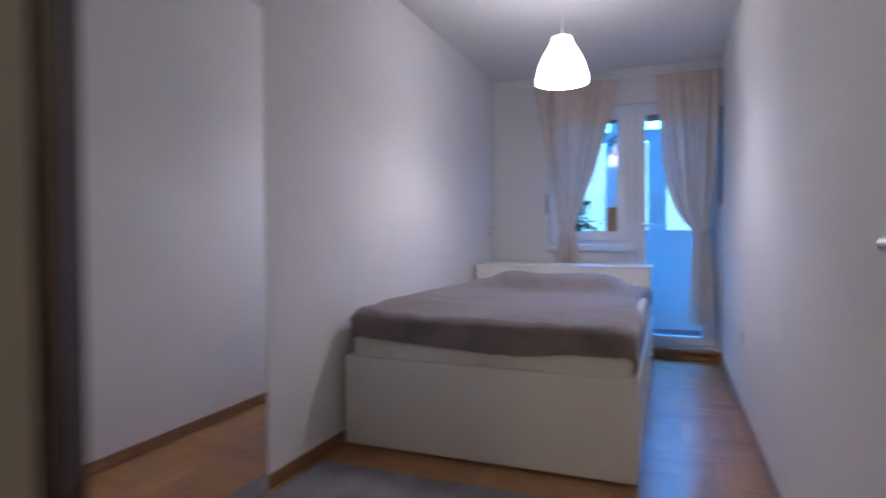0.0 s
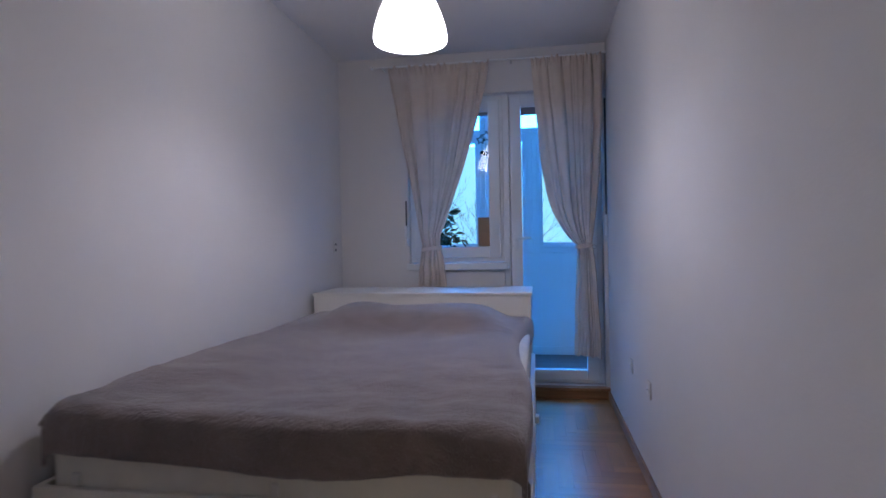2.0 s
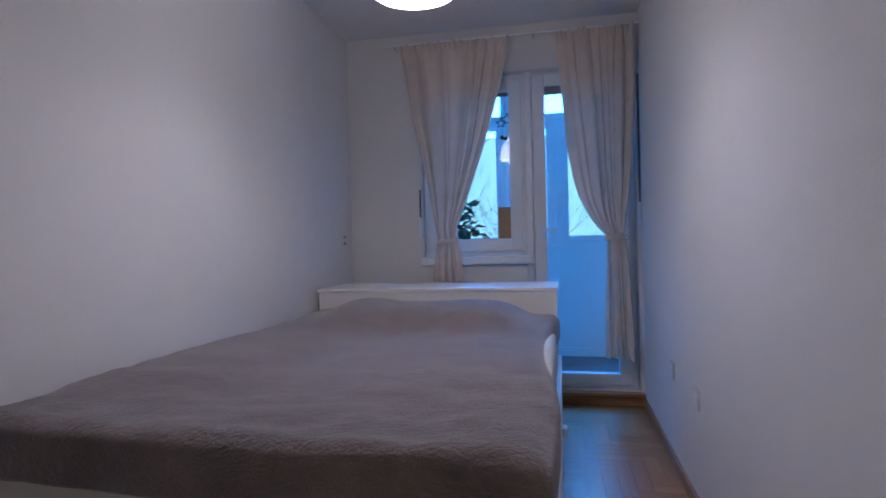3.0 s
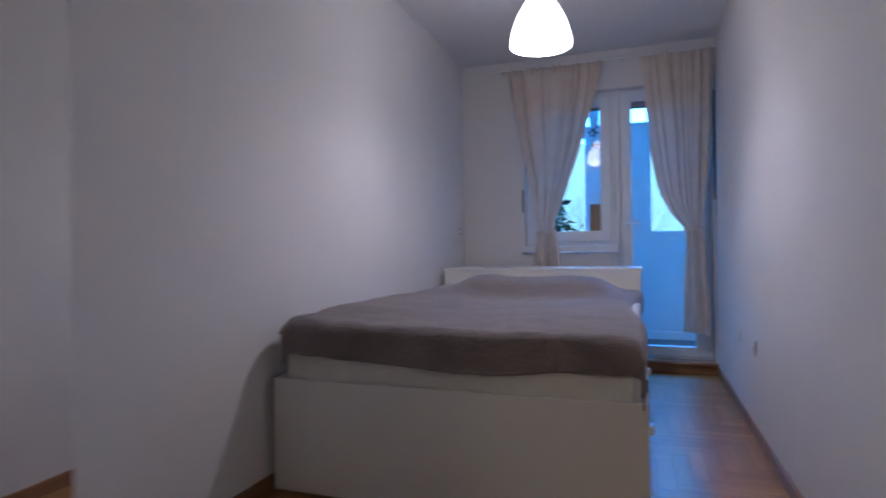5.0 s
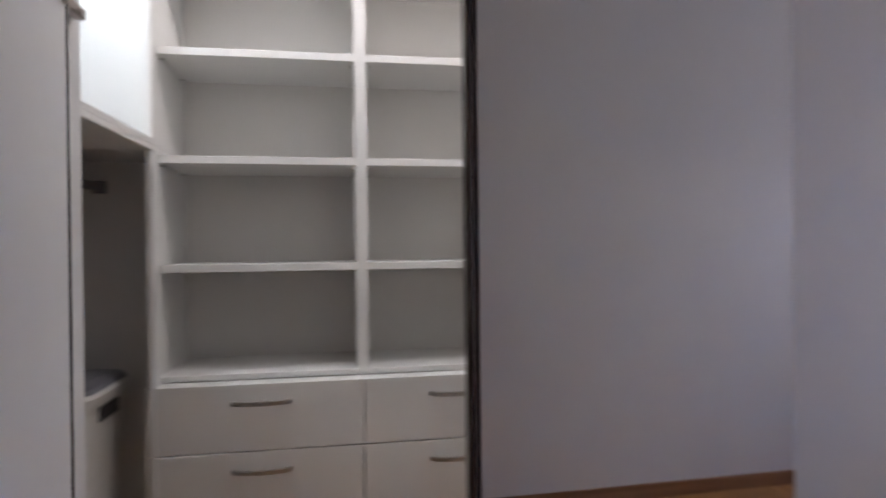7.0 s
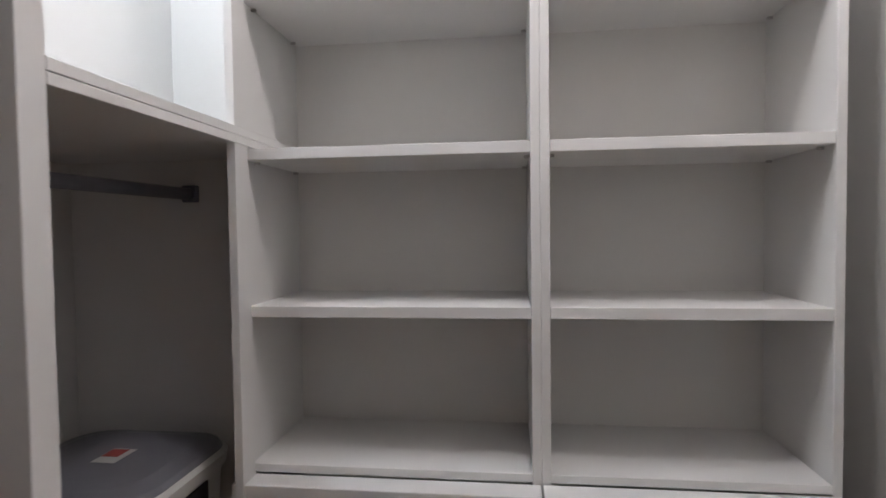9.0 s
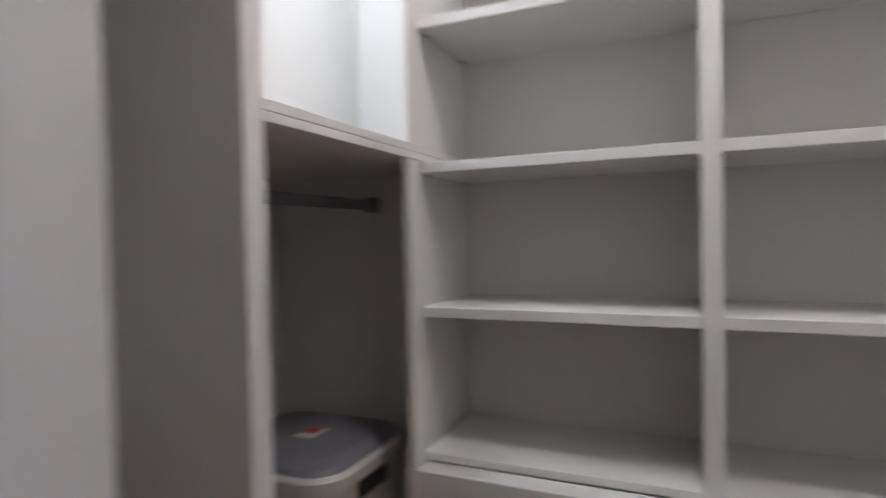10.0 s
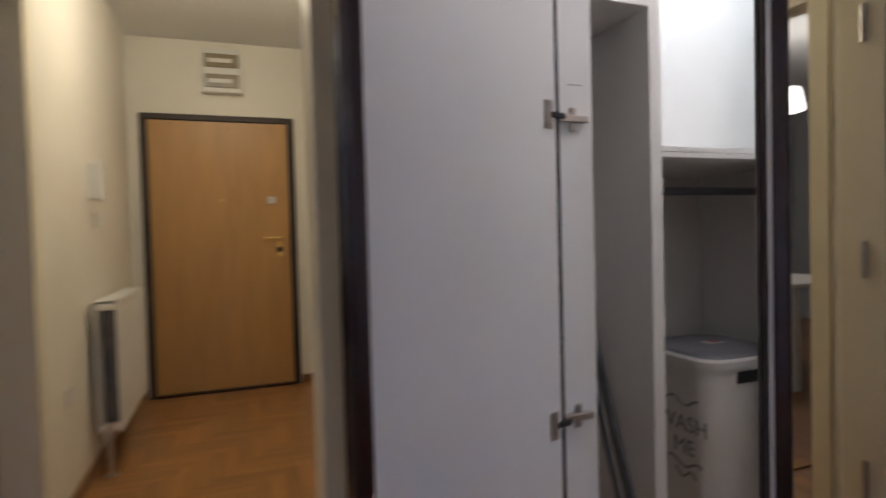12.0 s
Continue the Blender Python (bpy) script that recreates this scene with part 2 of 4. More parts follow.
def text(name, body, size, m, material, parent=None):
    cu = bpy.data.curves.new(name, "FONT")
    cu.body, cu.size, cu.extrude = body, size, 0.0006
    cu.align_x = "CENTER"
    tmp = bpy.data.objects.new(name + "_tmp", cu)
    scene.collection.objects.link(tmp)
    me = bpy.data.meshes.new_from_object(tmp.evaluated_get(bpy.context.evaluated_depsgraph_get()))
    bpy.data.objects.remove(tmp)
    me.materials.clear()
    me.materials.append(material)
    ob = new(name, me)
    ob.parent = parent
    ob.matrix_local = m
    return ob


# ---- plan ----
XR, XL = 0.42, -1.575          # bedroom side walls
YF = 5.10                      # window wall
YD = -0.14                     # doorway wall, room side
CEIL = 2.56
XM = -0.99                     # mirror front of the closet
YE = 1.04                      # end of the closet
HXL, HXR = -0.85, 0.475         # hall walls
HYE = -3.52                    # entrance wall
HCEIL = 2.65

# ---- structure ----
structure(box("floor", -2.6, 5.2, -4.1, YF + 0.02, -0.12, -0.012, M_BASE, bevel=0), "oak parquet floor through bedroom and hall", "floor")


def wall(name, spans, material, label):
    bm = bmesh.new()
    for s in spans:
        bm_box(bm, *s)
    return structure(link(name, bm, material), label, "wall")


OX0, OXM, OX1, OZS, OZD, OZT = -1.04, -0.322, 0.395, 0.94, 0.088, 2.25   # window and balcony door opening
wall("wall_right", [(XR, XR + 0.05, YD, YF, -0.012, CEIL)], M_WALL, "white painted bedroom wall with sockets")
wall("wall_left", [(XL - 0.14, XL, YE, YF, -0.012, CEIL)], M_WALL, "white painted bedroom wall beside the bed")
wall("wall_window", [(XL - 0.14, OX0, YF, YF + 0.28, -0.012, CEIL), (OX0, OXM, YF, YF + 0.28, -0.012, OZS), (OX0, OX1, YF, YF + 0.28, OZT, CEIL),
                     (OX1, XR + 0.05, YF, YF + 0.28, -0.012, CEIL), (OXM, OX1, YF + 0.02, YF + 0.28, -0.012, OZD)], M_WALL, "white painted wall around window and balcony door")
wall("wall_door", [(-0.985, -0.449, YD - 0.13, YD, -0.012, CEIL), (-0.449, XR, YD - 0.13, YD, 2.06, CEIL), (XR - 0.02, XR + 0.05, YD - 0.13, YD, -0.012, 2.06)], M_HALLWALL, "painted wall around the bedroom doorway")
wall("wall_closet_back", [(-2.42, -2.31, -1.05, YE, -0.012, CEIL)], M_WALL, "white wall behind the closet shelves")
wall("wall_closet_side", [(-2.31, -0.97, -1.05, -0.93, -0.012, HCEIL), (-1.09, -0.97, -0.93, YD - 0.13, -0.012, HCEIL)], M_WALL, "white wall around the closet niche")
wall("wall_closet_end", [(-2.42, XM - 0.02, YE - 0.018, YE, -0.012, CEIL)], M_MEL, "white end panel of the closet")
wall("wall_hall_left", [(HXL - 0.12, HXL, HYE, YD - 0.13, -0.012, HCEIL)], M_HALLWALL, "cream painted hall wall")
wall("wall_hall_right", [(HXR, HXR + 0.12, HYE, -1.34, -0.012, HCEIL), (HXR, HXR + 0.12, -1.34, -0.46, 2.05, HCEIL), (HXR - 0.02, HXR + 0.12, -0.46, YD - 0.13, -0.012, HCEIL)], M_HALLWALL, "cream painted hall wall with a radiator")
wall("wall_entrance", [(HXL - 0.12, HXR + 0.12, HYE - 0.15, HYE, -0.012, HCEIL)], M_HALLWALL, "cream painted wall around the entrance door")
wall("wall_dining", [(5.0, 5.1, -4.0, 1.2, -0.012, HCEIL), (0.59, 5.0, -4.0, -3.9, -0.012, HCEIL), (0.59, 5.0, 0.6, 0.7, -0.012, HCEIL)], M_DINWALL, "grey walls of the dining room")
structure(box("ceiling", -2.42, XR + 0.05, YD - 0.13, YF + 0.28, CEIL, CEIL + 0.1, M_CEIL, bevel=0), "white painted bedroom ceiling", "ceiling")
structure(box("ceiling_closet", -2.42, -0.97, -1.05, YD - 0.131, CEIL, CEIL + 0.08, M_CEIL, bevel=0), "white closet ceiling", "ceiling")
structure(box("ceiling_hall", -0.97, 5.1, -4.0, YD - 0.132, HCEIL, HCEIL + 0.1, M_CEIL, bevel=0), "white painted hall ceiling", "ceiling")
structure(box("ceiling_dining", 0.475, 5.1, YD - 0.131, 1.2, HCEIL, HCEIL + 0.1, M_CEIL, bevel=0), "white painted dining room ceiling", "ceiling")


def baseboard(name, x0, x1, y0, y1):
    bm = bmesh.new()
    bm_box(bm, x0, x1, y0, y1, 0, 0.062, 0.004, 2)
    return structure(link(name, bm, M_BASE), "brown wooden baseboard along the wall", "baseboard")


baseboard("baseboard_right", XR - 0.014, XR, YD + 0.01, YF)
baseboard("baseboard_left", XL, XL + 0.014, YE, YF)
baseboard("baseboard_window", XL, OXM, YF - 0.014, YF)
baseboard("baseboard_hall_right", HXR - 0.014, HXR, HYE, -1.42)
baseboard("baseboard_entrance", HXL, -0.70, HYE, HYE + 0.014)
baseboard("baseboard_entrance_side", 0.41, HXR, HYE, HYE + 0.014)

# ---- closet ----
SX, SB = -1.979, -2.282          # shelf front and back
Y0, YA, YB, Y1 = -0.279, 0.315, 0.352, 0.878
SHELVES = (1.0145, 1.347, 1.677, 2.008, 2.30)


def shelf_unit(y0, y1, first):
    """Open shelf unit over three drawers; y0 and y1 are the inner faces of its sides."""
    t = 0.0184
    u = thing("shelf_unit", "white melamine shelf unit, empty shelves over three drawers", "shelf unit", "closet shelf units")
    for a, b in ((y0 - t, y0), (y1, y1 + t)):
        box("side_panel", SB, SX, a, b, 0, 2.52, M_MEL, u, 0.001)
    box("back_panel", SB - 0.006, SB, y0 - t, y1 + t, 0.05, 2.52, M_BACK, u, 0)
    box("base_shelf", SB, SX, y0, y1, 0.682, 0.700, M_MEL, u, 0.001)
    box("top_panel", SB, SX, y0, y1, 2.50, 2.52, M_MEL, u, 0.001)
    box("plinth", SB, SX - 0.03, y0, y1, 0, 0.10, M_MEL, u, 0.001)
    for z in SHELVES:
        s = box("shelf", SB, SX - 0.001, y0 + 0.0008, y1 - 0.0008, z, z + 0.0235, M_MEL, u, 0.001)
        for px in (SX - 0.045, SB + 0.035):
            for py, d in ((y0, 1), (y1, -1)):
                bm = bmesh.new()
                rod(bm, (px, py, z - 0.003), (px, py + d * 0.012, z - 0.003), 0.003, 8)
                rod(bm, (px, py + d * 0.006, z - 0.006), (px, py + d * 0.006, z), 0.004, 8)
                link("shelf_peg", bm, M_STEEL, s)
    for k in range(3):
        z1 = 0.680 - k * 0.204
        d = box("drawer", SX + 0.002, SX + 0.060, y0 - t + 0.001 if first else y0 - t + 0.002, y1 + t - 0.002, z1 - 0.200, z1, M_MEL, u, 0.0015)
        yc, zc = (y0 + y1) / 2 + 0.012, z1 - 0.055
        bm = bmesh.new()
        n = 12
        prev = None
        for i in range(n + 1):
            f = i / n
            yy = yc - 0.0875 + 0.175 * f
            xx = SX + 0.061 + 0.024 * math.sin(math.pi * f) ** 0.45
            ring = [bm.verts.new((xx + a, yy, zc + b)) for a, b in ((-0.003, -0.007), (0.004, -0.006), (0.005, 0.006), (-0.003, 0.007))]
            if prev:
                for j in range(4):
                    bm.faces.new((prev[j], prev[(j + 1) % 4], ring[(j + 1) % 4], ring[j]))
            else:
                bm.faces.new(ring)
            prev = ring
        bm.faces.new(prev[::-1])
        part("handle", bm, M_STEEL, d, "brushed steel bow handle")
    return u


shelf_unit(Y0, YA, True)
shelf_unit(YB, Y1, False)

# niche with hanging rod, open above
NX0, NX1, NY, NB, NZ = -1.915, -1.453, -0.266, -0.84, 1.374
niche = thing("wardrobe_niche", "white melamine hanging niche, open compartment above", "wardrobe")
box("side_panel", NX1, NX1 + 0.042, NB, NY, 0, 2.50, M_MEL, niche, 0.001)
box("far_side_panel", -2.184, -2.166, NB, NY - 0.02, 0, NZ, M_MEL, niche, 0.001)
box("post", NX0 - 0.055, NX0, NY - 0.02, NY - 0.002, 0, 2.50, M_MEL, niche, 0.001)
box("top_board", -2.290, NX1 - 0.0005, NB, NY, NZ, NZ + 0.016, M_MEL, niche, 0.001)
box("floor_board", -2.290, NX1 - 0.0005, NB, NY, NZ + 0.017, NZ + 0.034, M_MEL, niche, 0.001)
box("back_panel", -2.308, NX1, NB - 0.006, NB, 0, NZ, M_BACK, niche, 0)
box("upper_back_panel", -2.290, NX1 - 0.0005, -0.648, -0.63, NZ + 0.0345, 2.497, M_MEL, niche, 0)
box("upper_side_panel", -2.308, -2.2905, -0.648, NY - 0.02, NZ + 0.0345, 2.497, M_MEL, niche, 0)
bm = bmesh.new()
rod(bm, (NX1, -0.51, 1.29), (-2.15, -0.51, 1.29), 0.0145, 18)
part("hanging_rod", bm, M_ROD, niche, "grey metal hanging rod")
bm = bmesh.new()
bm_box(bm, -2.1655, -2.150, -0.530, -0.490, 1.270, 1.312, 0.004, 2)
part("rod_bracket", bm, M_ROD, niche)

# hinge post of the closet and tall compartment behind it
post = thing("hinge_post", "white melamine post that carries the mirror door", "cabinet side")
box("post_panel", -1.091, -0.986, -0.119, -0.101, 0, 2.50, M_MEL, post, 0.001)
box("compartment_shelf", NX1 + 0.043, -1.092, -0.90, NY, 1.82, 1.838, M_MEL, post, 0.001)
box("compartment_back", NX1 + 0.043, -1.092, -0.91, -0.901, 0, 2.50, M_BACK, post, 0)
bm = bmesh.new()
bm_box(bm, -1.06, -1.02, -0.101, -0.1005, 1.52, 1.522, 0)
part("pencil_mark", bm, M_INK, post)
PY = -0.101


def hinge(parent, z):
    bm = bmesh.new()
    bm_box(bm, -1.070, -0.985, PY + 0.002, PY + 0.018, z - 0.008, z + 0.008, 0.002, 1)
    bm_box(bm, -1.040, -1.022, PY, PY + 0.007, z - 0.030, z + 0.030, 0.003, 2)
    for q in (-0.022, 0.022):
        rod(bm, (-1.031, PY + 0.006, z + q), (-1.031, PY + 0.010, z + q), 0.006, 12)
    rod(bm, (-1.052, PY + 0.017, z), (-1.052, PY + 0.020, z), 0.005, 12)
    h = part("hinge", bm, M_NICKEL, parent, "nickel concealed hinge with mounting plate")
    bm = bmesh.new()
    turn = math.atan2(0.162, 0.544)
    at = Matrix.Translation((-0.957, -0.078, z)) @ Matrix.Rotation(turn, 4, "Z")
    bm_box(bm, -0.026, 0.020, 0.017, 0.026, -0.007, 0.007, 0.002, 1)
    bmesh.ops.transform(bm, matrix=at, verts=bm.verts[:])
    part("hinge_arm", bm, M_BLACK, h)
    bm = bmesh.new()
    bm_box(bm, 0.016, 0.040, 0.0165, 0.0215, -0.034, 0.034, 0.002, 2)
    rod(bm, (0.028, 0.0215, -0.024), (0.028, 0.0235, -0.024), 0.004, 10)
    rod(bm, (0.028, 0.0215, 0.024), (0.028, 0.0235, 0.024), 0.004, 10)
    bmesh.ops.transform(bm, matrix=at, verts=bm.verts[:])
    part("hinge_cup", bm, M_NICKEL, h)


for hz in (0.12, 0.692, 1.434, 2.30):
    hinge(post, hz)


def mirror_door(label, w, m, side, hinged_edge=False):
    """A mirror door lying along local X from the hinge, mirror towards local Y times side."""
    d = thing("mirror_door", label, "door", "mirror doors of the closet")
    d.matrix_world = m
    ya, yb = sorted((side * 0.0005, side * 0.0045))
    box("mirror", 0.003, w - 0.0195, ya, yb, 0.035, 2.475, M_MIRROR, d, 0)
    ya, yb = sorted((-side * 0.016, 0.0))
    box("leaf", 0.0, w - 0.011, ya, yb, 0.03, 2.48, M_MEL, d, 0.001)
    bm = bmesh.new()
    ya, yb = sorted((-side * 0.0265, side * 0.007))
    bm_box(bm, w - 0.0105, w, ya, yb, 0.03, 2.48, 0.004, 2)
    ya, yb = sorted((-side * 0.0265, -side * 0.0165))
    bm_box(bm, w - 0.045, w - 0.0108, ya, yb, 0.03, 2.48, 0.004, 2)
    ya, yb = sorted((side * 0.0047, side * 0.0065))
    bm_box(bm, w - 0.019, w - 0.0108, ya, yb, 0.03, 2.48, 0.0005, 1)
    part("edge_profile", bm, M_DARK, d, "glossy dark brown edge profile")
    if hinged_edge:
        bm = bmesh.new()
        ya, yb = sorted((-side * 0.0185, side * 0.003))
        bm_box(bm, -0.011, -0.0003, ya, yb, 0.03, 2.48, 0.002, 1)
        part("hinge_edge", bm, M_DARK, d, "dark brown edge on the hinge side")
    return d


# closed door against the end panel, opening towards the doorway side
mirror_door("tall mirror door with dark edge profile, barely ajar", YE - 0.484, Matrix.Translation((XM - 0.0045, YE - 0.013, 0)) @ Matrix.Rotation(radians(-89.2), 4, "Z"), 1)
# open door; its white back faces the room
BHX, BHY, BFX, BFY = -0.957, -0.078, -0.413, 0.084
mirror_door("tall open mirror door, white back and dark edge", math.hypot(BFX - BHX, BFY - BHY), Matrix.Translation((BHX, BHY, 0)) @ Matrix.Rotation(math.atan2(BFY - BHY, BFX - BHX), 4, "Z"), -1, True)

# ceiling light of the closet
cl = thing("closet_light", "small round white closet ceiling light", "lamp")
bm = bmesh.new()
lathe(bm, [(0.0, 0.0), (0.07, 0.0), (0.085, -0.02), (0.085, -0.03)], 32, (-1.50, 0.38, CEIL - 0.001))
part("housing", bm, M_PLASTIC, cl)
nl = thing("niche_light", "small round white light in the open compartment", "lamp")
bm = bmesh.new()
lathe(bm, [(0.0, 0.0), (0.04, 0.0), (0.045, -0.012), (0.045, -0.02)], 28, (-1.72, -0.48, 2.497))
part("housing", bm, M_PLASTIC, nl)
box("roof_board", -2.290, NX1 - 0.0005, NB, NY, 2.498, 2.516, M_MEL, niche, 0.001)

# laundry bin in the niche
BX, BY = -1.962, -0.60
bin_ = thing("laundry_bin", "white plastic laundry bin with grey lid and printed words", "laundry bin", place=(BX, BY, 0))


def rounded(bm, hx, hy, r, z, n=8):
    vs = []
    for cx, cy, a0 in ((hx - r, hy - r, 0), (-hx + r, hy - r, 90), (-hx + r, -hy + r, 180), (hx - r, -hy + r, 270)):
        for i in range(n + 1):
            a = radians(a0 + 90 * i / n)
            vs.append(bm.verts.new((cx + r * math.cos(a), cy + r * math.sin(a), z)))
    return vs


def loft(bm, rings, cap=True):
    for a, b in zip(rings, rings[1:]):
        for i in range(len(a)):
            bm.faces.new((a[i], a[(i + 1) % len(a)], b[(i + 1) % len(b)], b[i]))
    if cap:
        bm.faces.new(rings[0][::-1])
        bm.faces.new(rings[-1])


HX, HY, BZ = 0.195, 0.20, 0.70
bm = bmesh.new()
loft(bm, [rounded(bm, HX - 0.045, HY - 0.045, 0.06, 0.0), rounded(bm, HX - 0.012, HY - 0.012, 0.075, BZ - 0.075), rounded(bm, HX - 0.008, HY - 0.008, 0.08, BZ - 0.045)])
part("bin_body", bm, M_PLASTIC, bin_, smooth=False)
bm = bmesh.new()
loft(bm, [rounded(bm, HX, HY, 0.085, BZ - 0.048), rounded(bm, HX + 0.004, HY + 0.004, 0.088, BZ - 0.022), rounded(bm, HX - 0.004, HY - 0.004, 0.085, BZ - 0.012)])
part("bin_rim", bm, M_PLASTIC, bin_)
bm = bmesh.new()
loft(bm, [rounded(bm, HX - 0.005, HY - 0.005, 0.085, BZ - 0.012), rounded(bm, HX - 0.012, HY - 0.012, 0.082, BZ), rounded(bm, HX - 0.05, HY - 0.05, 0.07, BZ + 0.008)])
lid = part("lid", bm, M_GREYLID, bin_, "grey plastic lid")
box("label", -0.045, 0.03, -0.02, 0.035, BZ + 0.0085, BZ + 0.0095, M_PLASTIC, lid, 0)
box("label_print", -0.04, 0.0, -0.018, 0.02, BZ + 0.0095, BZ + 0.0102, M_RED, lid, 0)
for sx in (-1, 1):
    box("grip_hole", -0.065, 0.065, sx * (HY - 0.020), sx * (HY - 0.008), BZ - 0.105, BZ - 0.062, M_BLACK, bin_, 0.002)
face = Matrix.Translation((HX - 0.0445, 0.04, 0)) @ Matrix.Rotation(radians(90), 4, "Z") @ Matrix.Rotation(radians(93), 4, "X")
text("word", "WASH", 0.085, face @ Matrix.Translation((0.0, 0.40, 0.0025)), M_INK, bin_)
text("word", "ME", 0.085, face @ Matrix.Translation((0.0, 0.31, 0.0025)), M_INK, bin_)
for k, (zz, half) in enumerate(((0.51, 0.075), (0.27, 0.08), (0.23, 0.05))):
    bm = bmesh.new()
    for i in range(15):
        yy, dz = 0.04 - half + 2 * half * i / 14, 0.013 * math.sin(i * 0.55 + k)
        xx = HX - 0.045 + (zz + dz) / (BZ - 0.075) * 0.033 + 0.001
        bm_box(bm, xx - 0.001, xx + 0.001, yy - half / 12, yy + half / 12, zz + dz - 0.004, zz + dz + 0.004)
    part("printed_flourish", bm, M_INK, bin_)

# folded metal stand leaning in the tall compartment
st = thing("folding_stand", "folded dark grey metal stand leaning in the closet", "stand")
for a, b, r in (((-1.392, -0.255, 0.015), (-1.392, -0.61, 0.92), 0.014), ((-1.345, -0.255, 0.015), (-1.362, -0.61, 0.92), 0.010)):
    bm = bmesh.new()
    rod(bm, a, b, r, 12)
    part("tube", bm, M_GREYMETAL, st)
bm = bmesh.new()
rod(bm, (-1.40, -0.250, 0.016), (-1.16, -0.250, 0.016), 0.011, 10)
part("foot_bar", bm, M_BLACK, st)

# ---- bed ----
BX0, BX1, BY0, BY1 = -1.545, -0.105, 2.31, 4.40
bed = thing("bed", "white storage bed with footboard, side drawers and shelf headboard", "bed")
box("footboard", BX0, BX1, BY0, BY0 + 0.022, 0.012, 0.462, M_LACQ, bed, 0.003, 2)
box("side_board", BX1 - 0.022, BX1, BY0 + 0.023, BY1, 0.36, 0.462, M_LACQ, bed, 0.002)
box("wall_side_board", BX0, BX0 + 0.02, BY0 + 0.023, BY1, 0.012, 0.462, M_LACQ, bed, 0.002)
box("base", BX0 + 0.021, BX1 - 0.03, BY0 + 0.03, BY1, 0.02, 0.355, M_LACQ, bed, 0)
for k in range(2):
    a = BY0 + 0.03 + k * 1.03
    d = box("drawer", BX1 - 0.022, BX1 - 0.002, a, a + 1.02, 0.03, 0.352, M_LACQ, bed, 0.003, 2)
    for q in (0.25,):
        bm = bmesh.new()
        bm_box(bm, BX1 - 0.002, BX1 + 0.020, a + q - 0.03, a + q + 0.03, 0.285, 0.318, 0.006, 2)
        part("pull", bm, M_PVC, d)
box("headboard_front", BX0 + 0.02, BX1 - 0.02, BY1, BY1 + 0.018, 0.012, 0.815, M_LACQ, bed, 0.002)
box("headboard_side", BX1 - 0.04, BX1 - 0.02, BY1 + 0.019, BY1 + 0.46, 0.012, 0.815, M_LACQ, bed, 0.002)
box("headboard_side", BX0 + 0.02, BX0 + 0.04, BY1 + 0.019, BY1 + 0.46, 0.012, 0.815, M_LACQ, bed, 0.002)
box("headboard_top", BX0 + 0.012, BX1 - 0.012, BY1 - 0.006, BY1 + 0.47, 0.8155, 0.835, M_LACQ, bed, 0.003, 2)

mattress = thing("mattress", "thick cream mattress in a white fitted cover", "mattress")
bm = bmesh.new()
bm_box(bm, BX0 + 0.03, BX1 - 0.026, BY0 + 0.03, BY1 - 0.01, 0.36, 0.645, 0.04, 4)
part("mattress_body", bm, M_MATTRESS, mattress, smooth=False)
bm = bmesh.new()
for z in (0.40, 0.60):
    bm_box(bm, BX0 + 0.06, BX1 - 0.07, BY0 + 0.024, BY0 + 0.032, z - 0.005, z + 0.005, 0.003, 2)
part("piping", bm, M_PILLOW, mattress)
for xx in (-1.42, -0.80, -0.20):
    bm = bmesh.new()
    bm_box(bm, xx - 0.012, xx + 0.012, BY0 + 0.020, BY0 + 0.032, 0.463, 0.50, 0.004, 2)
    part("handle_loop", bm, M_PILLOW, mattress)

pil = thing("pillow", "white pillow lying under the fleece blanket", "pillow")
bm = bmesh.new()
bmesh.ops.create_uvsphere(bm, u_segments=32, v_segments=16, radius=1.0)
for v in bm.verts:
    s = lambda a: math.copysign(abs(a) ** 0.62, a)
    v.co = Vector((-0.80 + 0.50 * s(v.co.x), 4.09 + 0.24 * s(v.co.y), 0.690 + 0.045 * v.co.z))
part("pillow_body", bm, M_PILLOW, pil, smooth=True)


def bump2(x, a, b, s):
    f = lambda u: 1 / (1 + math.exp(-u / s))
    return f(x - a) * f(b - x)


